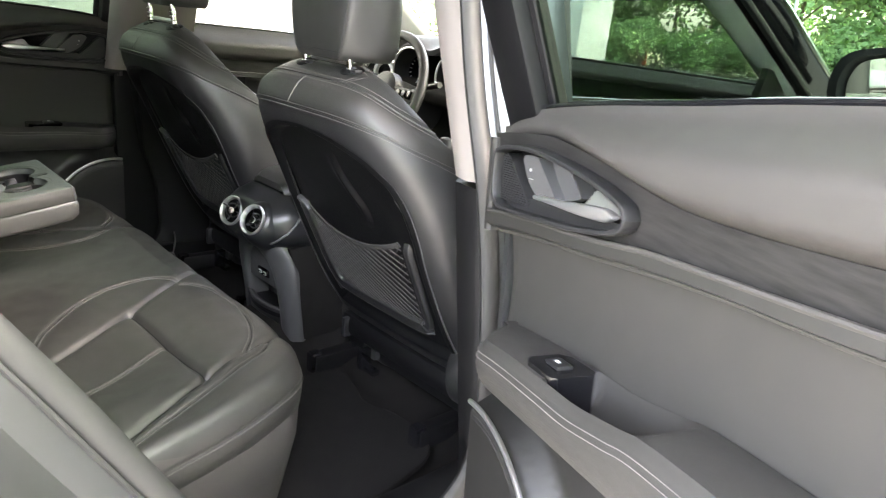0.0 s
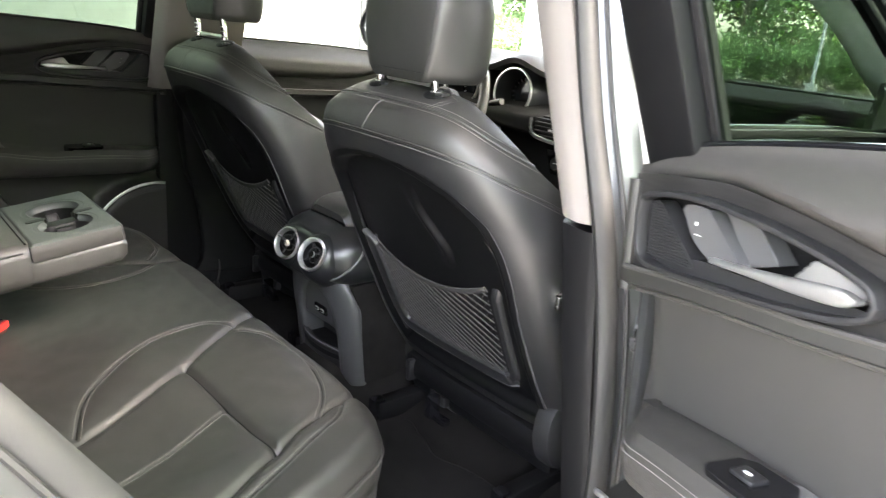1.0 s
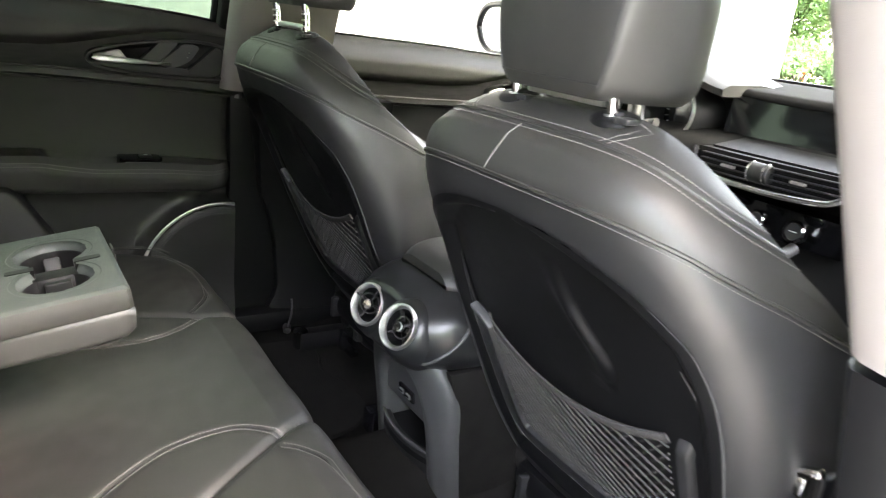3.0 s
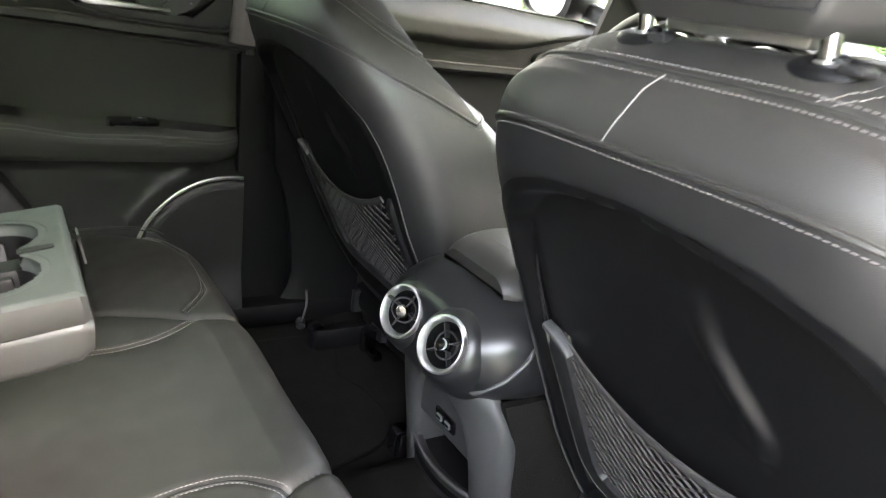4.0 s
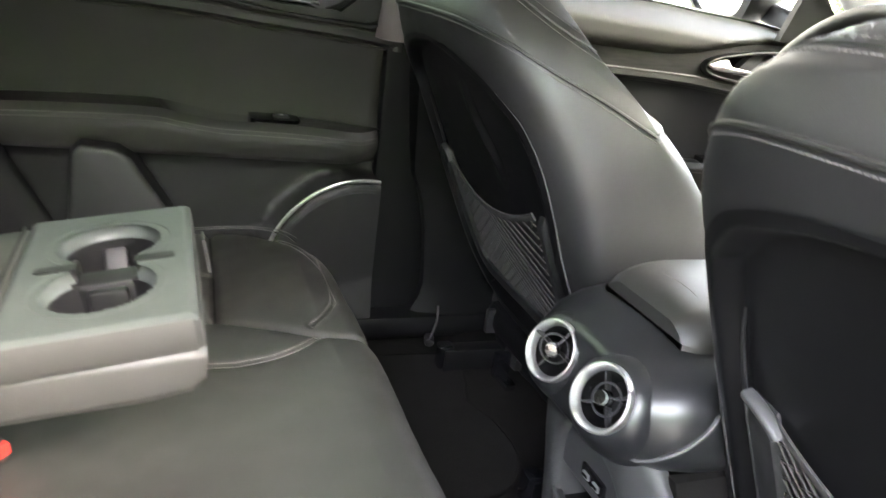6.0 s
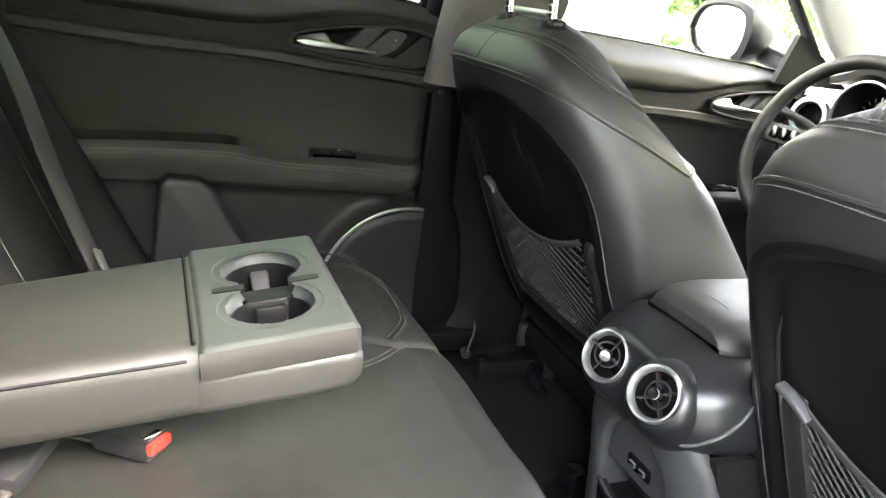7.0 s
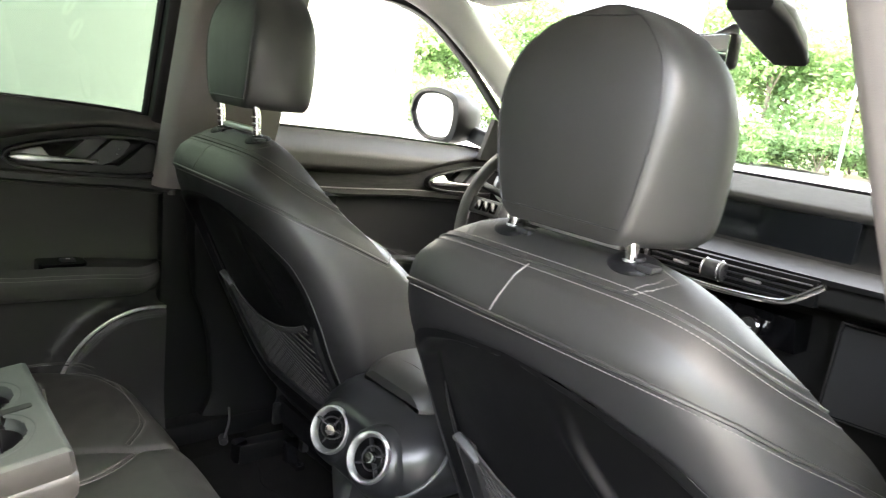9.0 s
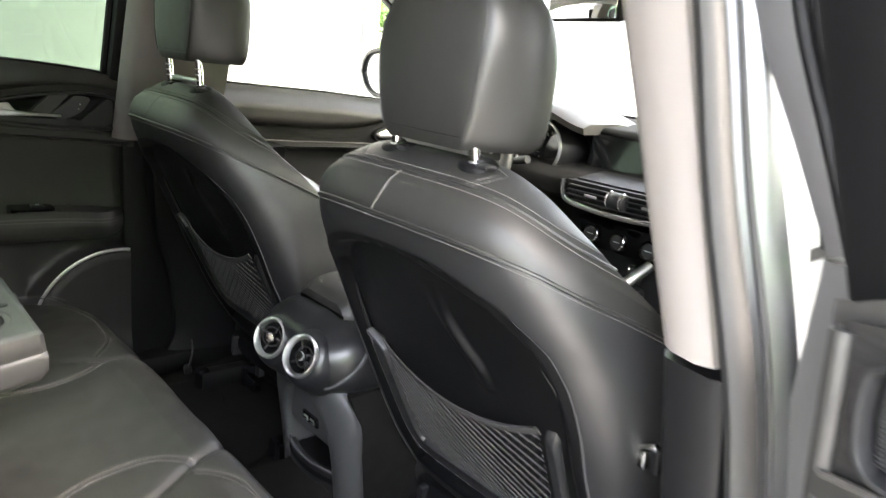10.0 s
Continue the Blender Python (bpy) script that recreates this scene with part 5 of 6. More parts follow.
    for x, r in ((-0.252, 0.068), (-0.475, 0.068)):
        m = frame_of((x, 0.86, 1.058), (0.04, -1, 0.12))
        pod = part("gauge_pod", lathe([(r * 1.10, -0.12), (r * 1.12, -0.02), (r * 1.06, 0.008), (r, 0.0), (r * 0.86, -0.06), (0.001, -0.062)], m, 48, False), PLASTIC, d, "round gauge cowl")
        part("gauge_ring", lathe([(r * 1.00, 0.004), (r * 1.03, 0.010), (r * 1.08, 0.009), (r * 1.10, 0.002)], m, 48, False), SATIN, pod, "silver gauge ring")
        part("gauge_face", lathe([(0.001, -0.055), (r * 0.8, -0.055)], m, 40, False), SCREEN, pod)
        ticks = [box((0, 0, 0), (0.002, 0.008, 0.001), 0.0) for _ in range(14)]
        for i, tk in enumerate(ticks):
            bmesh.ops.transform(tk, matrix=m @ Matrix.Rotation(radians(-120 + i * 240 / 13), 4, "Z") @ Matrix.Translation((0, r * 0.66, -0.053)), verts=tk.verts)
        part("gauge_ticks", join(*ticks), PRINT, pod)
    hood = [[(x, y + 0.06 * (1 - math.cos((x + 0.363) / 0.22)) , 1.118 + h + 0.038 * math.exp(-((abs(x + 0.363) - 0.11) / 0.08) ** 2)) for y, h in ((0.85, -0.012), (0.845, 0.004), (0.87, 0.014), (0.98, 0.018), (1.15, 0.004), (1.15, -0.02), (0.98, -0.01))] for x in np.linspace(-0.60, -0.13, 30)]
    part("cluster_hood", loft(hood), PAD, d)
    sv = lathe([(0.030, 0.0), (0.034, 0.012), (0.044, 0.012), (0.048, 0.0)], frame_of((-0.615, 0.87, 1.03), (0.25, -1, 0.1)), 36, False)
    part("side_vent", sv, SATIN, d, "round silver side vent")
    part("side_vent_throat", lathe([(0.038, 0.004), (0.034, -0.03), (0.001, -0.032)], frame_of((-0.615, 0.87, 1.03), (0.25, -1, 0.1)), 28, False), SHELL, d)
    # glove box
    part("glove_box", grid(lambda u, v: (0.28 + 0.36 * u, 0.885 + 0.02 * v + 0.05 * u, 0.745 + 0.185 * v), 8, 6, (0, 0.03, 0)), PLASTIC, d, "closed glove box lid")
    gl = poly([(0.285, 0.75), (0.635, 0.75), (0.635, 0.925), (0.285, 0.925), (0.285, 0.75)], 60)[:-1]
    part("glove_gap", tube([(x, 0.884 + 0.02 * (z - 0.745) / 0.185 + 0.05 * (x - 0.28) / 0.36, z) for x, z in gl], 0.0022, 5, up=(0, -1, 0), loop=True), SHELL, d)
    part("glove_latch", box((0.43, 0.90, 0.86), (0.05, 0.012, 0.016), 0.005), SATIN, d)
    return d


dashboard()


def steering_wheel():
    w = thing("steering_wheel", (-0.385, 0.75, 0.98), "black leather steering wheel with thumb switches", "steering wheel")
    m = frame_of((-0.385, 0.680, 1.000), (0, -0.93, 0.36))
    part("rim", tube([m @ Vector((0.183 * math.cos(a), 0.183 * math.sin(a), 0)) for a in np.linspace(0, 2 * math.pi, 81)[:-1]], 0.0155, 14, up=tuple(m.to_3x3() @ Vector((0, 0, 1))), loop=True), LEATHER, w, "leather-wrapped rim")
    part("boss", lathe([(0.001, 0.012), (0.045, 0.010), (0.062, 0.0), (0.066, -0.03), (0.04, -0.06)], m, 40), PLASTIC, w)
    part("badge", lathe([(0.001, 0.0165), (0.018, 0.0155), (0.021, 0.011)], m, 28), SATIN, w)
    for a0 in (0, 180, 270):
        sp = part("spoke", box((0.115, 0, -0.008), (0.13, 0.042, 0.014), 0.005), SATIN if a0 == 270 else PLASTIC, w)
        sp.data.transform(m @ Matrix.Rotation(radians(a0), 4, "Z"))
        if a0 != 270:
            for i in range(3):
                part("thumb_switch", box((0.085 + 0.026 * i, 0, 0.001), (0.020, 0.026, 0.008), 0.003), GLOSS, w).data.transform(m @ Matrix.Rotation(radians(a0), 4, "Z"))
    part("column", lathe([(0.055, -0.04), (0.06, -0.12), (0.07, -0.22)], m, 24), PLASTIC, w)
    for k in (-1, 1):
        part("stalk", tube([m @ Vector((k * 0.05, 0.02, -0.07)), m @ Vector((k * 0.13, 0.05, -0.06)), m @ Vector((k * 0.19, 0.06, -0.05))], 0.009, 10), PLASTIC, w)
        part("stalk_tip", tube([m @ Vector((k * 0.165, 0.056, -0.054)), m @ Vector((k * 0.20, 0.062, -0.048))], 0.010, 10), PLASTIC, w)


steering_wheel()

# ---- body shell ----
def opening(side):
    """The edge of the rear door opening, as points with (x, y, z)."""
    p = [(0.600, 0.035, 1.44), (0.650, 0.020, 1.30), (0.692, 0.012, 1.16), (0.745, 0.010, 1.00), (0.775, 0.012, 0.85), (0.790, 0.016, 0.70), (0.795, 0.012, 0.60), (0.795, -0.020, 0.52), (0.795, -0.10, 0.475), (0.795, -0.24, 0.470), (0.795, -0.36, 0.50), (0.795, -0.44, 0.60), (0.795, -0.515, 0.72), (0.792, -0.59, 0.845), (0.785, -0.655, 0.945), (0.755, -0.73, 1.06), (0.69, -0.80, 1.22), (0.62, -0.80, 1.38), (0.59, -0.70, 1.455), (0.585, -0.40, 1.475), (0.588, -0.10, 1.470)]
    return [(side * x, y, z) for x, y, z in p]


def shell_part(name, bm, mat_, label, category="car body", kind="structure", **kw):
    return solo(name, bm, mat_, label, category, kind, **kw)


carpet = thing("floor", (0, 0.4, 0.39), "black carpeted car floor", "floor", kind="structure")
part("carpet_sheet", grid(lambda u, v: (-0.76 + 1.52 * u, -0.32 + 1.72 * v, 0.400 + 0.105 * math.exp(-(((-0.76 + 1.52 * u)) / 0.13) ** 4) + 0.03 * smoothstep(0.12, 0.22, -0.32 + 1.72 * v) + 0.004 * noise.noise((u * 30, v * 30, 0))), 60, 60, (0, 0, -0.03)), CARPET, carpet)


def floor_mat(cx):
    m = thing("floor_mat", (cx, -0.02, 0.405), "black pile floor mat", "floor mat", "floor mats")
    out = [(-0.20, -0.20), (0.21, -0.20), (0.22, 0.04), (0.15, 0.125), (0.05, 0.13), (-0.03, 0.105), (-0.10, 0.125), (-0.19, 0.115)]
    o = [tuple(q) for q in spline(out + [out[0]], 70)[:-1]]
    part("mat_top", slab(o, 0.409, 0.420, Matrix.Translation((cx, 0, 0))), MATMAT, m)
    part("binding", tube([(cx + x, y, 0.418) for x, y in o], 0.004, 6, loop=True), CARPET, m)


floor_mat(0.40)
floor_mat(-0.42)

for side, tag in ((1, "right"), (-1, "left")):
    p = opening(side)
    # pillar between the doors
    up, lo = [], []
    for z in np.linspace(1.010, 1.47, 20):
        xi, xo = 0.672 - 0.37 * (z - 1.0), 0.728 - 0.31 * (z - 1.0)
        y0 = 0.016 + 0.02 * (z - 1) - (0.060 if side < 0 else 0)
        up.append([(side * x, y, z - 0.024 * ((xo - x) / 0.06 < 0.5) * (z < 1.01) + 0.008 * (z < 1.01)) for x, y in ((xi, y0), (xi + 0.012, y0 - 0.010), (xo - 0.016, y0 - 0.018), (xo, y0 - 0.012), (xo + 0.010, y0 + 0.04), (xo + 0.012, 0.15), (xi - 0.03, 0.15), (xi - 0.022, y0 + 0.06))])
    shell_part("pillar_trim", loft(up), TRIM, "beige-grey upper trim of the door pillar", "pillar trim")
    for z in np.linspace(0.44, 1.0, 20):
        xi, xo = 0.664 + 0.17 * max(0, 1.0 - z), 0.735 + 0.14 * max(0, 1.0 - z)
        xi, xo = min(xi, 0.745), min(xo, 0.79)
        back = 0.0
        if side < 0:
            xi = min(xi, 0.706)
            back = -np.interp(z, (0.44, 0.50, 0.534, 0.65, 0.727, 0.75, 0.943, 1.0), (0.045, 0.075, 0.082, 0.070, 0.052, 0.034, 0.010, 0.004))
        lo.append([(side * x, y, z) for x, y in ((xi, 0.026 - back), (xi + 0.010, 0.012 - back), (xo - 0.012, 0.004 - back), (xo, 0.010 - back), (xo + 0.008, 0.05 - back), (xo + 0.01, 0.16 if side > 0 else 0.34), (xi - 0.02, 0.16 if side > 0 else 0.34), (xi - 0.012, 0.08 - back))])
    shell_part("pillar_lower_trim", loft(lo), SHELL, "black lower trim of the door pillar", "pillar trim")
    if side == -1:
        # Added filler strip: blocks light and keeps the pillar gap black.
        shell_part("pillar_filler", sweep(poly([(-0.760, 0.035, 0.40), (-0.755, 0.035, 0.85), (-0.745, 0.030, 1.02), (-0.730, 0.030, 1.09)], 16), rect2d(0.05, 0.13, 0.01), up=(0, 1, 0)), SHELL, "black filler strip added in the gap beside the closed door", "door seal")
    # seal round the opening
    loop = spline([*p, p[0]], 140)[:-1]
    shell_part("door_seal", sweep([(x + side * 0.006, y - 0.006, z) for x, y, z in loop], ring2d(0.0175, 10, 0.75), up=(side, 0, 0.2), loop=True), RUBBER, "dark grey rubber seal of the door opening", "door seal")
    # painted jamb round the seal
    mid = np.array((0.70, -0.35, 0.95))
    rings = [[], [], [], [], []]
    for x, y, z in loop:
        o = np.array((0, y, z)) - np.array((0, mid[1], mid[2]))
        o /= np.linalg.norm(o)
        for r, (g, dx) in zip(rings, ((0.004, 0.000), (0.020, 0.018), (0.055, 0.030), (0.066, 0.062), (0.095, 0.105))):
            q = np.array((side * (abs(x) + dx), y, z)) + g * o
            r.append(q)
    shell_part("door_jamb", loft(rings, True, False), PAINT, "silver painted door opening", "car body")
    shell_part("jamb_lip", tube([q + np.array((side * 0.001, 0, 0)) for q in rings[1]], 0.0035, 6, loop=True), RUBBER, "black seam along the door opening", "car body")
    # outer quarter
    def quarter(u, v):
        q = rings[4][int(round(48 + 52 * v)) % len(rings[4])]
        return (q[0] + side * 0.02 * math.sin(math.pi * u), q[1] - 0.9 * u, q[2] - 0.1 * u * (1 - v))
    shell_part("quarter_panel", grid(quarter, 16, 30, (-side * 0.02, 0, 0)), PAINT, "silver rear quarter panel", "car body")
    # hinge and striker on the pillar
    if side == 1:
        h = thing("door_hinge", (0.802, 0.05, 0.866), "grey steel door hinge with its bolt", "hinge")
        part("hinge_plate", box((0.806, 0.052, 0.866), (0.044, 0.012, 0.062), 0.005, 3), PAINT, h)
        part("hinge_pocket", box((0.807, 0.0475, 0.866), (0.032, 0.008, 0.044), 0.005, 3), GREY_METAL, h)
        part("hinge_bolt", join(lathe([(0.001, 0.006), (0.004, 0.006), (0.005, 0.003), (0.010, 0.003), (0.012, 0.000), (0.012, -0.006)], frame_of((0.801, 0.042, 0.862), (0, -1, 0)), 20), lathe([(0.0085, 0.0045), (0.0095, 0.006), (0.0105, 0.0045)], frame_of((0.801, 0.042, 0.862), (0, -1, 0)), 20, False)), PLASTIC_GREY, h)
        part("check_strap", join(box((0.814, 0.040, 0.866), (0.022, 0.014, 0.020), 0.004), box((0.804, 0.040, 0.878), (0.014, 0.008, 0.012), 0.003)), SHELL, h)
        part("cable", tube(spline([(0.815, 0.036, 0.862), (0.826, 0.024, 0.850), (0.838, 0.008, 0.838), (0.850, -0.02, 0.833)], 12), 0.0042, 8, up=(0, 0, 1)), SHELL, h, "thin black cable")
        k = thing("belt_anchor", (0.645, 0.08, 0.85), "bright belt anchor on the pillar", "belt anchor")
        part("anchor_plate", box((0.640, 0.075, 0.870), (0.024, 0.010, 0.010), 0.003, m=Matrix.Rotation(radians(-25), 4, "Y")), CHROME, k)
        part("anchor_bolt", box((0.634, 0.078, 0.852), (0.010, 0.010, 0.020), 0.002), CHROME, k)
        part("anchor_strap", box((0.650, 0.088, 0.855), (0.008, 0.024, 0.030), 0.003), SHELL, k)
        fp = thing("pillar_cover", (0.73, 0.05, 1.24), "dark grey outer cover of the door pillar with black seals", "pillar cover", kind="structure")
        line = [(0.672, 0.050, 1.380), (0.703, 0.050, 1.300), (0.745, 0.051, 1.215), (0.788, 0.052, 1.125)]
        part("cover_plate", sweep(spline(line, 16), rect2d(0.046, 0.010, 0.003), up=(0, -1, 0), scale=lambda u: 1 - 0.55 * u), PLASTIC_GREY, fp)
        for dx, wide in ((0.022, 0.007), (0.038, 0.006)):
            part("seal_strip", tube([(x + dx * (1 - 0.5 * i / 15), y - 0.003, z) for i, (x, y, z) in enumerate(spline(line, 16))], wide, 8, up=(0, -1, 0)), SHELL, fp)
    # sill
    shell_part("door_sill", join(box((side * 0.735, -0.1, 0.44), (0.10, 1.0, 0.055), 0.015)), SHELL, "black plastic sill trim", "sill")
    shell_part("outer_sill", box((side * 0.84, 0.1, 0.395), (0.12, 2.0, 0.12), 0.03, 4), PAINT, "silver outer sill", "sill")
    # front pillar
    ap = spline([(side * 0.735, 1.22, 1.085), (side * 0.70, 1.02, 1.205), (side * 0.655, 0.80, 1.345), (side * 0.60, 0.55, 1.47), (side * 0.57, 0.36, 1.515)], 24)
    shell_part("front_pillar", sweep(ap, rect2d(0.085, 0.075, 0.022, 4), up=(side, 0.35, 0.6)), HEADLINER, "pale fabric front pillar trim", "pillar trim")
    shell_part("outer_front_pillar", sweep([(x + side * 0.055, y + 0.045, z + 0.012) for x, y, z in ap], rect2d(0.06, 0.07, 0.02, 3), up=(side, 0.35, 0.6)), GLOSS, "gloss black outer front pillar", "car body")
    shell_part("roof_rail_trim", sweep(spline([(side * 0.57, 0.36, 1.515), (side * 0.565, 0.0, 1.515), (side * 0.56, -0.9, 1.50)], 16), rect2d(0.07, 0.05, 0.02, 3), up=(side, 0, 0.6)), HEADLINER, "pale roof rail trim", "pillar trim")

shell_part("ceiling", grid(lambda u, v: (-0.60 + 1.2 * u, -1.1 + 1.80 * v, 1.515 + 0.03 * (1 - (2 * u - 1) ** 2) - 0.035 * smoothstep(0.8, 1.0, v)), 24, 24, (0, 0, 0.03)), HEADLINER, "pale fabric headliner", "ceiling")
shell_part("roof_panel", grid(lambda u, v: (-0.66 + 1.32 * u, -1.2 + 1.95 * v, 1.56 + 0.045 * (1 - (2 * u - 1) ** 2) - 0.04 * smoothstep(0.8, 1.0, v)), 16, 16, (0, 0, 0.006)), PAINT, "silver roof panel", "car body")
shell_part("windscreen", grid(lambda u, v: ((2 * u - 1) * (0.70 - 0.10 * v), 1.50 - 0.76 * v - 0.10 * (2 * u - 1) ** 2 * (1 - 0.4 * v), 1.125 + 0.375 * v), 16, 12), GLASS_CLEAR, "clear sloping windscreen", "windscreen")
shell_part("windscreen_band", sweep([((2 * u - 1) * 0.69, 1.485 - 0.10 * (2 * u - 1) ** 2, 1.139) for u in np.linspace(0, 1, 20)], rect2d(0.03, 0.010, 0.003), up=(0, 0, 1)), SHELL, "black band at the foot of the windscreen", "windscreen")
shell_part("rear_wall", box((0, -1.16, 0.98), (1.44, 0.06, 1.1), 0.01), CARPET, "black carpeted rear wall of the cabin", "car body")
for side in (1, -1):
    shell_part("rear_side_lining", box((side * 0.71, -0.98, 0.98), (0.05, 0.42, 1.1), 0.01), PLASTIC, "black rear side lining", "car body")
    shell_part("footwell_side", box((side * 0.755, 0.80, 0.60), (0.04, 1.2, 0.42), 0.01), PLASTIC, "black footwell lining", "car body")
shell_part("bulkhead", box((0, 1.50, 0.76), (1.45, 0.05, 0.75), 0.01), CARPET, "black front bulkhead", "car body")
shell_part("bonnet", grid(lambda u, v: ((2 * u - 1) * (0.80 - 0.08 * v), 1.50 + 1.0 * v, 1.08 - 0.10 * v * v - 0.05 * (2 * u - 1) ** 4 - 0.22 * smoothstep(0.8, 1.0, v)), 16, 12, (0, 0, -0.01)), PAINT, "silver bonnet", "car body")


def wing_mirror(side):
    w = thing("wing_mirror", (side * 0.86, 0.95, 1.12), "dark wing mirror with a pale oval glass", "wing mirror", "wing mirrors")
    o = [(-0.15, 0.005), (-0.135, 0.045), (-0.09, 0.075), (-0.01, 0.085), (0.07, 0.080), (0.125, 0.062), (0.145, 0.02), (0.14, -0.03), (0.115, -0.066), (0.05, -0.077), (-0.04, -0.072), (-0.11, -0.045)]
    o = [tuple(q) for q in spline(o + [o[0]], 60)[:-1]]
    m = Matrix(((-side, 0, 0, side * 1.025), (0, 1, 0, 0.90), (0, 0, 1, 1.188), (0, 0, 0, 1)))
    f = lambda a, b, d: tuple(m @ Vector((a * 0.97, d - 0.02 * a / 0.15, b)))
    part("housing", loft([[f(a * k, b * k, d) for a, b in o] for k, d in ((0.81, 0.012), (0.90, -0.006), (1.04, 0.000), (1.06, 0.03), (0.93, 0.085), (0.75, 0.125), (0.4, 0.148), (0.05, 0.152))]), SHELL, w, "dark mirror housing")
    part("mirror_glass", loft([[f(a * k - 0.004, b * k, 0.004) for a, b in o] for k in (0.82, 0.01)], True, False), MIRROR, w, "silvered mirror glass")
    part("arm", sweep(spline([tuple(m @ Vector((0.08, 0.06, -0.03))), tuple(m @ Vector((0.16, 0.10, -0.055))), tuple(m @ Vector((0.22, 0.12, -0.06)))], 8), rect2d(0.05, 0.05, 0.015, 3)), PLASTIC, w)


belt_end = thing("belt_strap", (-0.60, 0.09, 0.50), "thin grey belt strap beside the front seat", "belt strap")
part("strap", tube(spline([(-0.60, 0.085, 0.535), (-0.602, 0.088, 0.50), (-0.606, 0.080, 0.455)], 10), 0.0026, 8, up=(0, 1, 0)), PLASTIC_GREY, belt_end)
part("strap_bolt", lathe([(0.001, 0.006), (0.008, 0.005), (0.010, 0.0), (0.010, -0.02)], frame_of((-0.606, 0.080, 0.452), (1, -0.3, 0)), 16), PLASTIC, belt_end)

wing_mirror(-1)
wing_mirror(1)
for side in (-1, 1):
    shell_part("mirror_sail", slab([(0.83, 1.09), (1.08, 1.09), (1.00, 1.14), (0.90, 1.20), (0.87, 1.205)], -0.008, 0.008, Matrix(((0, 0, 1, side * 0.735), (1, 0, 0, 0.02), (0, 1, 0, 0), (0, 0, 0, 1)))), SHELL, "black corner panel beside the wing mirror", "car body")


def interior_mirror():
    r = thing("interior_mirror", (0.10, 0.80, 1.46), "interior mirror with a grey sensor housing under the roof", "mirror")
    part("sensor_housing", loft([[(0.06 + a, y, z + b) for a, b in rect2d(w, h, 0.012, 3)] for y, z, w, h in ((0.735, 1.492, 0.09, 0.035), (0.80, 1.474, 0.11, 0.045), (0.88, 1.440, 0.10, 0.04), (0.93, 1.41, 0.08, 0.025))]), SHELL, r)
    part("mirror_body", box((0.0, 0.66, 1.39), (0.23, 0.028, 0.062), 0.012, 3, m=Matrix.Rotation(radians(-12), 4, "Z")), SHELL, r)
    part("mirror_glass", box((-0.003, 0.6445, 1.39), (0.215, 0.003, 0.052), 0.001, m=Matrix.Rotation(radians(-12), 4, "Z")), MIRROR, r)
    part("stem", tube([(0.02, 0.67, 1.40), (0.04, 0.74, 1.44)], 0.012, 10), PLASTIC, r)


interior_mirror()

# ---- outside ----
ground = solo("ground", grid(lambda u, v: (-90 + 180 * u, -90 + 180 * v, 0.0), 8, 8), CONCRETE, "pale concrete forecourt", "ground", "structure")
solo("verge", grid(lambda u, v: (-60 + 100 * u, 26 + 12 * v + 2.0 * noise.noise((u * 12, 0, 0)), 0.03 + 0.5 * smoothstep(0.1, 1.0, v)), 60, 8), DIRT, "dry grassy verge below the trees", "ground", "structure")
wall = thing("building_wall", (-4.4, -2, 0), "white rendered building wall with a grey window frame", "wall", kind="structure")
part("render", box((-4.5, -4.4, 2.5), (0.3, 15.0, 5.0), 0.01), WHITE_WALL, wall)
part("end_frame", box((-4.33, 3.16, 2.95), (0.10, 0.12, 4.6), 0.01), GREY_METAL, wall, "grey metal corner frame")
part("frame_foot", box((-4.33, 3.05, 0.66), (0.12, 0.36, 0.10), 0.01), GREY_METAL, wall)
# Unseen slab, added to cut the high sky's light on the car.
solo("unseen_sky_slab", box((-0.1, -0.2, 3.75), (5.6, 6.8, 0.35), 0.02), SKY_BLOCK, "grey flat slab added unseen over the car to block high sky", "roof", "structure")
solo("column", box((-4.65, 6.6, 2.5), (1.45, 0.6, 5.0), 0.02), WHITE_WALL, "white square column", "column", "structure")



def leaf_crown(center, radii, count, size, rng):
    verts, faces = [], []
    blobs = [(rng.gauss(0, 0.42), rng.gauss(0, 0.42), rng.gauss(0, 0.42), rng.uniform(0.28, 0.55)) for _ in range(16)]
    for _ in range(count):
        bx, by, bz, br = rng.choice(blobs)
        d = Vector((rng.gauss(0, 1), rng.gauss(0, 1), rng.gauss(0, 1))).normalized() * br * rng.uniform(0.55, 1.05)
        c = Vector(center) + Vector(((bx + d.x) * radii[0], (by + d.y) * radii[1], (bz + d.z) * radii[2]))
        a = Vector((rng.gauss(0, 1), rng.gauss(0, 1), rng.gauss(0, 0.7))).normalized()
        b = a.cross(Vector((rng.gauss(0, 1), rng.gauss(0, 1), rng.gauss(0, 1)))).normalized()
        s = size * rng.uniform(0.6, 1.4)
        k = len(verts)
        verts += [c + a * s, c + b * s * 0.5, c - a * s, c - b * s * 0.5 + a.cross(b) * s * 0.2]
        faces.append((k, k + 1, k + 2, k + 3))
    return mesh_of(verts, faces)


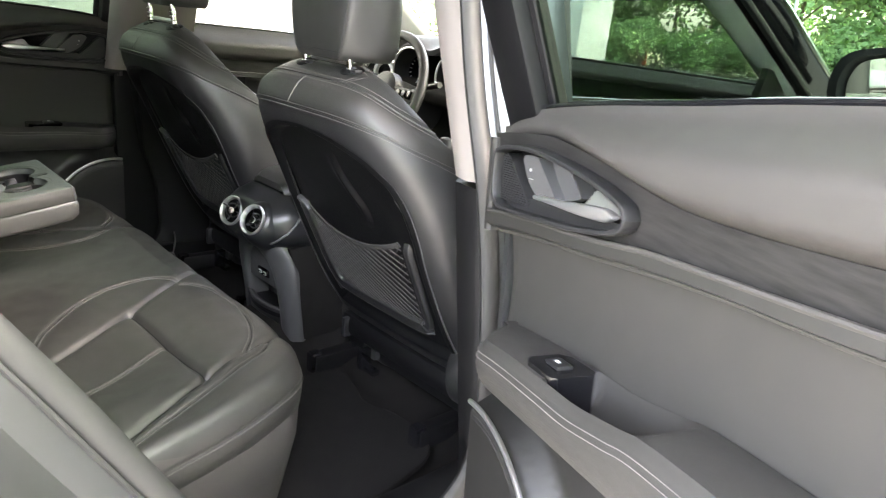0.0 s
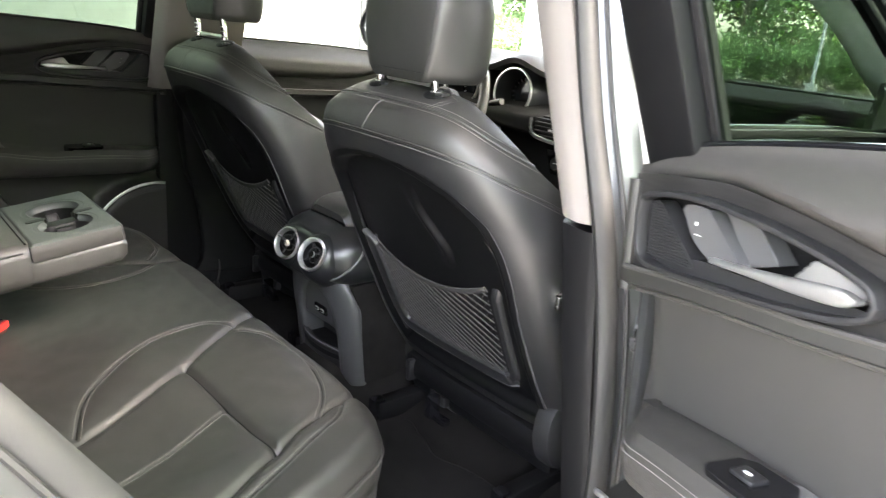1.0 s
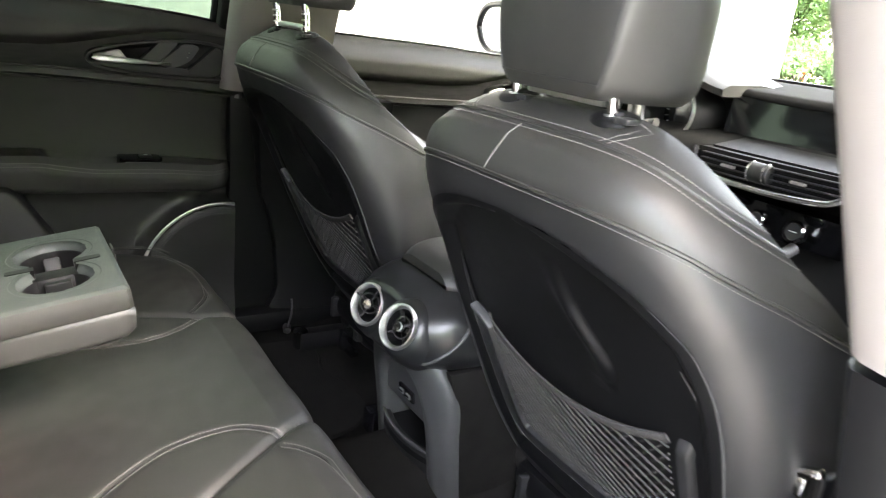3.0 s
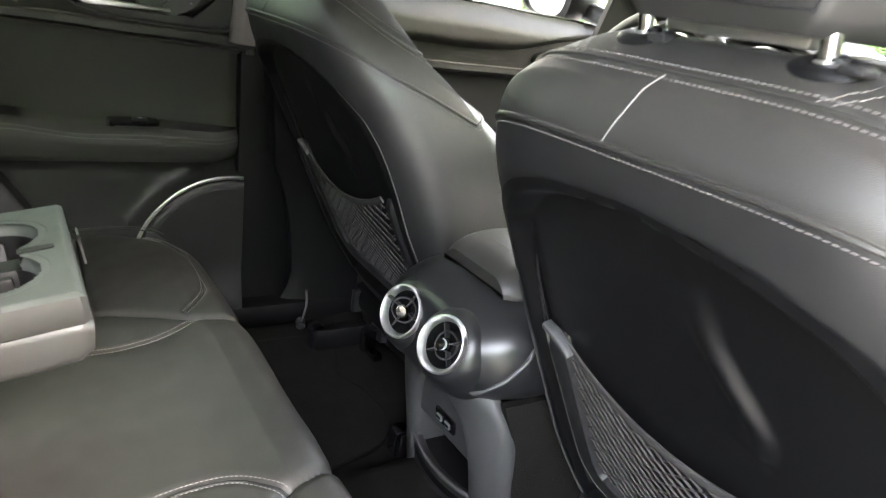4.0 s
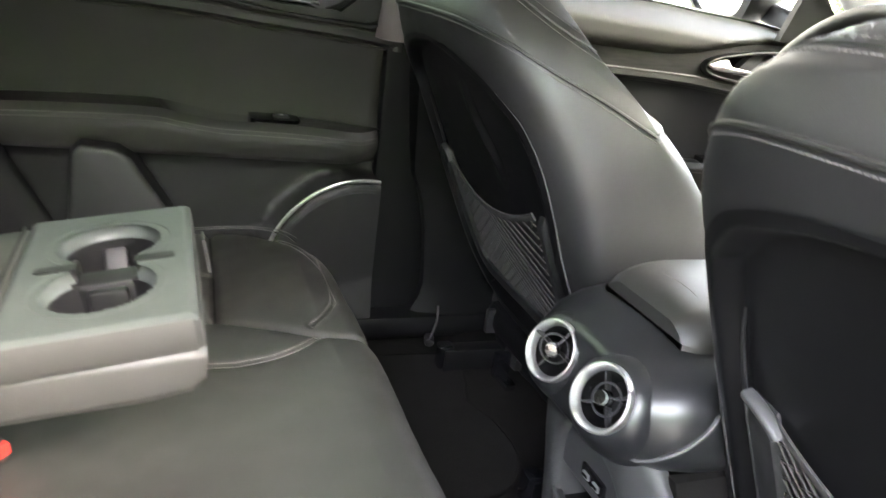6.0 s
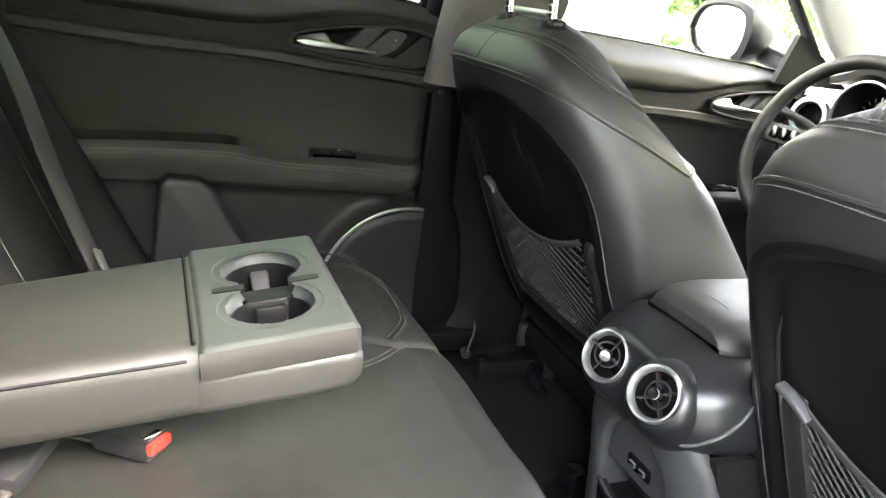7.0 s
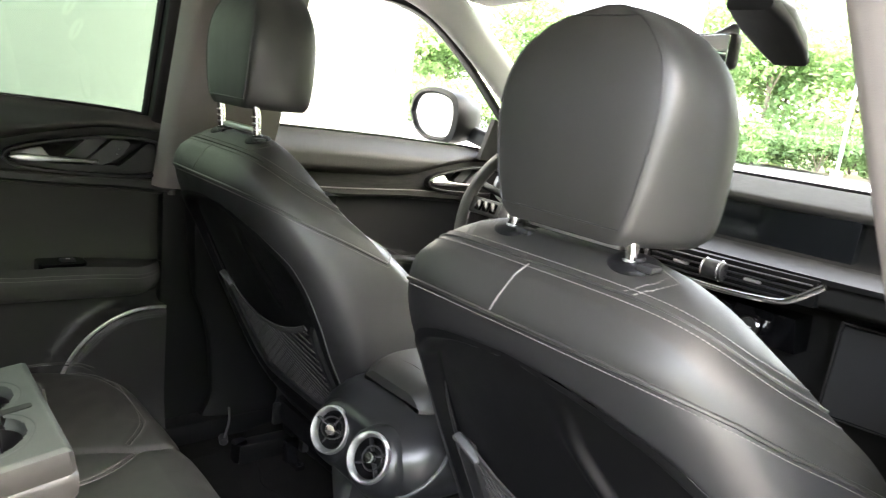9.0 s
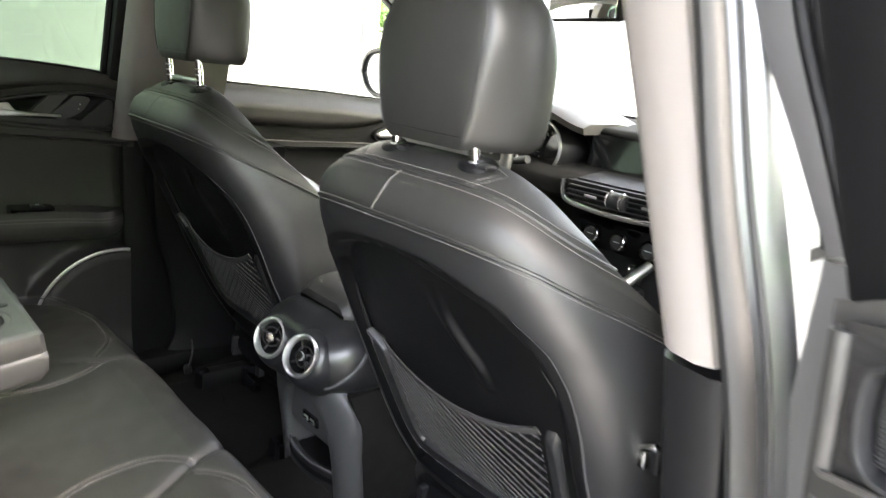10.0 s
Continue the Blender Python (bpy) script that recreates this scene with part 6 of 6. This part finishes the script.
def tree(seed, leaf, height, spread):
    rng = random.Random(seed)
    t = thing("tree", (0, 0, 0), "broad green leafy tree, behind the verge and in the unseen side belt", "tree", "trees")
    lean = rng.uniform(-0.3, 0.3)
    trunk = [tube(spline([(0, 0, -0.1), (lean * 0.3, 0, height * 0.3), (lean, 0.1, height * 0.75)], 10), 0.13, 8, up=(0, 1, 0), scale=lambda u: 1 - 0.7 * u)]
    for i in range(6):
        a = rng.uniform(0, 6.28)
        z0 = height * rng.uniform(0.3, 0.6)
        trunk.append(tube(spline([(lean * 0.4, 0, z0), (math.cos(a) * spread * 0.3, math.sin(a) * spread * 0.3, z0 + height * 0.14), (math.cos(a) * spread * 0.65, math.sin(a) * spread * 0.65, z0 + height * 0.22)], 7), 0.05, 6, up=(0.1, 0.2, 1), scale=lambda u: 1 - 0.8 * u))
    part("trunk", join(*trunk), BARK, t)
    part("crown", leaf_crown((lean, 0, height * 0.62), (spread, spread, height * 0.36), 5200, 0.13, rng), leaf, t, smooth=False)
    return t


kinds = [tree(3, LEAF, 6.5, 2.6), tree(8, LEAF_DARK, 5.0, 2.4), tree(11, LEAF, 8.0, 3.0)]
rng = random.Random(5)
spots = []
for i in range(26):
    az = radians(-4 + 2.9 * i + rng.uniform(-1, 1))
    r = rng.uniform(30, 35)
    spots.append((0.8 - r * math.sin(az), -0.5 + r * math.cos(az), rng.uniform(0.85, 1.2), rng.uniform(0, 360)))
for i, (x, y, s, a) in enumerate(spots):
    m = Matrix.Translation((x, y, 0.15)) @ Matrix.Rotation(radians(a), 4, "Z")
    src = kinds[i % 3]
    if i < 3:
        src.matrix_basis = m
    else:
        copy_thing(src, m).scale = (s, s, s)


# unseen belt of trees, added round the open side to block low sky light
for i in range(24):
    az = radians(-14 - 6.2 * i + rng.uniform(-1.5, 1.5))
    r = rng.uniform(12, 14) if i < 17 else rng.uniform(26, 30)
    k = rng.uniform(0.95, 1.25)
    copy_thing(kinds[i % 3], Matrix.Translation((0.8 - r * math.sin(az), -0.5 + r * math.cos(az), 0.0)) @ Matrix.Rotation(rng.uniform(0, 6), 4, "Z")).scale = (k, k, k)


def shrub(seed):
    rng = random.Random(seed)
    t = thing("shrub", (0, 0, 0), "low dense green shrub, on the verge and in the unseen side belt", "shrub", "shrubs")
    part("stems", join(*[tube([(0, 0, 0), (math.cos(a) * 0.3, math.sin(a) * 0.3, 0.7)], 0.03, 5) for a in (0.3, 1.9, 3.4, 5.0)]), BARK, t)
    part("crown", leaf_crown((0, 0, 0.95), (1.5, 1.2, 0.75), 2600, 0.09, rng), LEAF_DARK if seed % 2 else LEAF, t, smooth=False)
    return t


shrubs = [shrub(1), shrub(2)]
for i in range(34):
    az = radians(-2 + 2.1 * i + rng.uniform(-0.6, 0.6))
    r = rng.uniform(28.5, 30)
    m = Matrix.Translation((0.8 - r * math.sin(az), -0.5 + r * math.cos(az), 0.1)) @ Matrix.Rotation(rng.uniform(0, 6), 4, "Z")
    if i < 2:
        shrubs[i].matrix_basis = m
    else:
        copy_thing(shrubs[i % 2], m)


# unseen shrubs, added below that belt to block the same low light
for i in range(30):
    az = radians(-12 - 5.0 * i + rng.uniform(-0.8, 0.8))
    r = rng.uniform(10.5, 12) if i < 21 else rng.uniform(22, 24)
    copy_thing(shrubs[i % 2], Matrix.Translation((0.8 - r * math.sin(az), -0.5 + r * math.cos(az), 0.0)) @ Matrix.Rotation(rng.uniform(0, 6), 4, "Z"))


def marker(x, y):
    c = thing("traffic_post", (x, y, 0.0), "orange plastic traffic post on the forecourt", "traffic post")
    part("post", lathe([(0.001, 0.95), (0.05, 0.95), (0.06, 0.5), (0.09, 0.06), (0.10, 0.04)], Matrix.Translation((x, y, 0)), 18), ORANGE, c)
    part("foot", box((x, y, 0.03), (0.36, 0.36, 0.06), 0.02), PLASTIC, c)


marker(-14.3, 24.2)
lp = thing("light_pole", (-9.0, 24.0, 0), "thin pale metal lamp pole", "lamp pole")
part("pole", tube([(-9.0, 24.0, 0), (-9.0, 24.0, 7.0)], 0.06, 10, up=(0, 1, 0)), GREY_METAL, lp)
part("pole_base", box((-9.0, 24.0, 0.15), (0.3, 0.3, 0.3), 0.03), CONCRETE, lp)
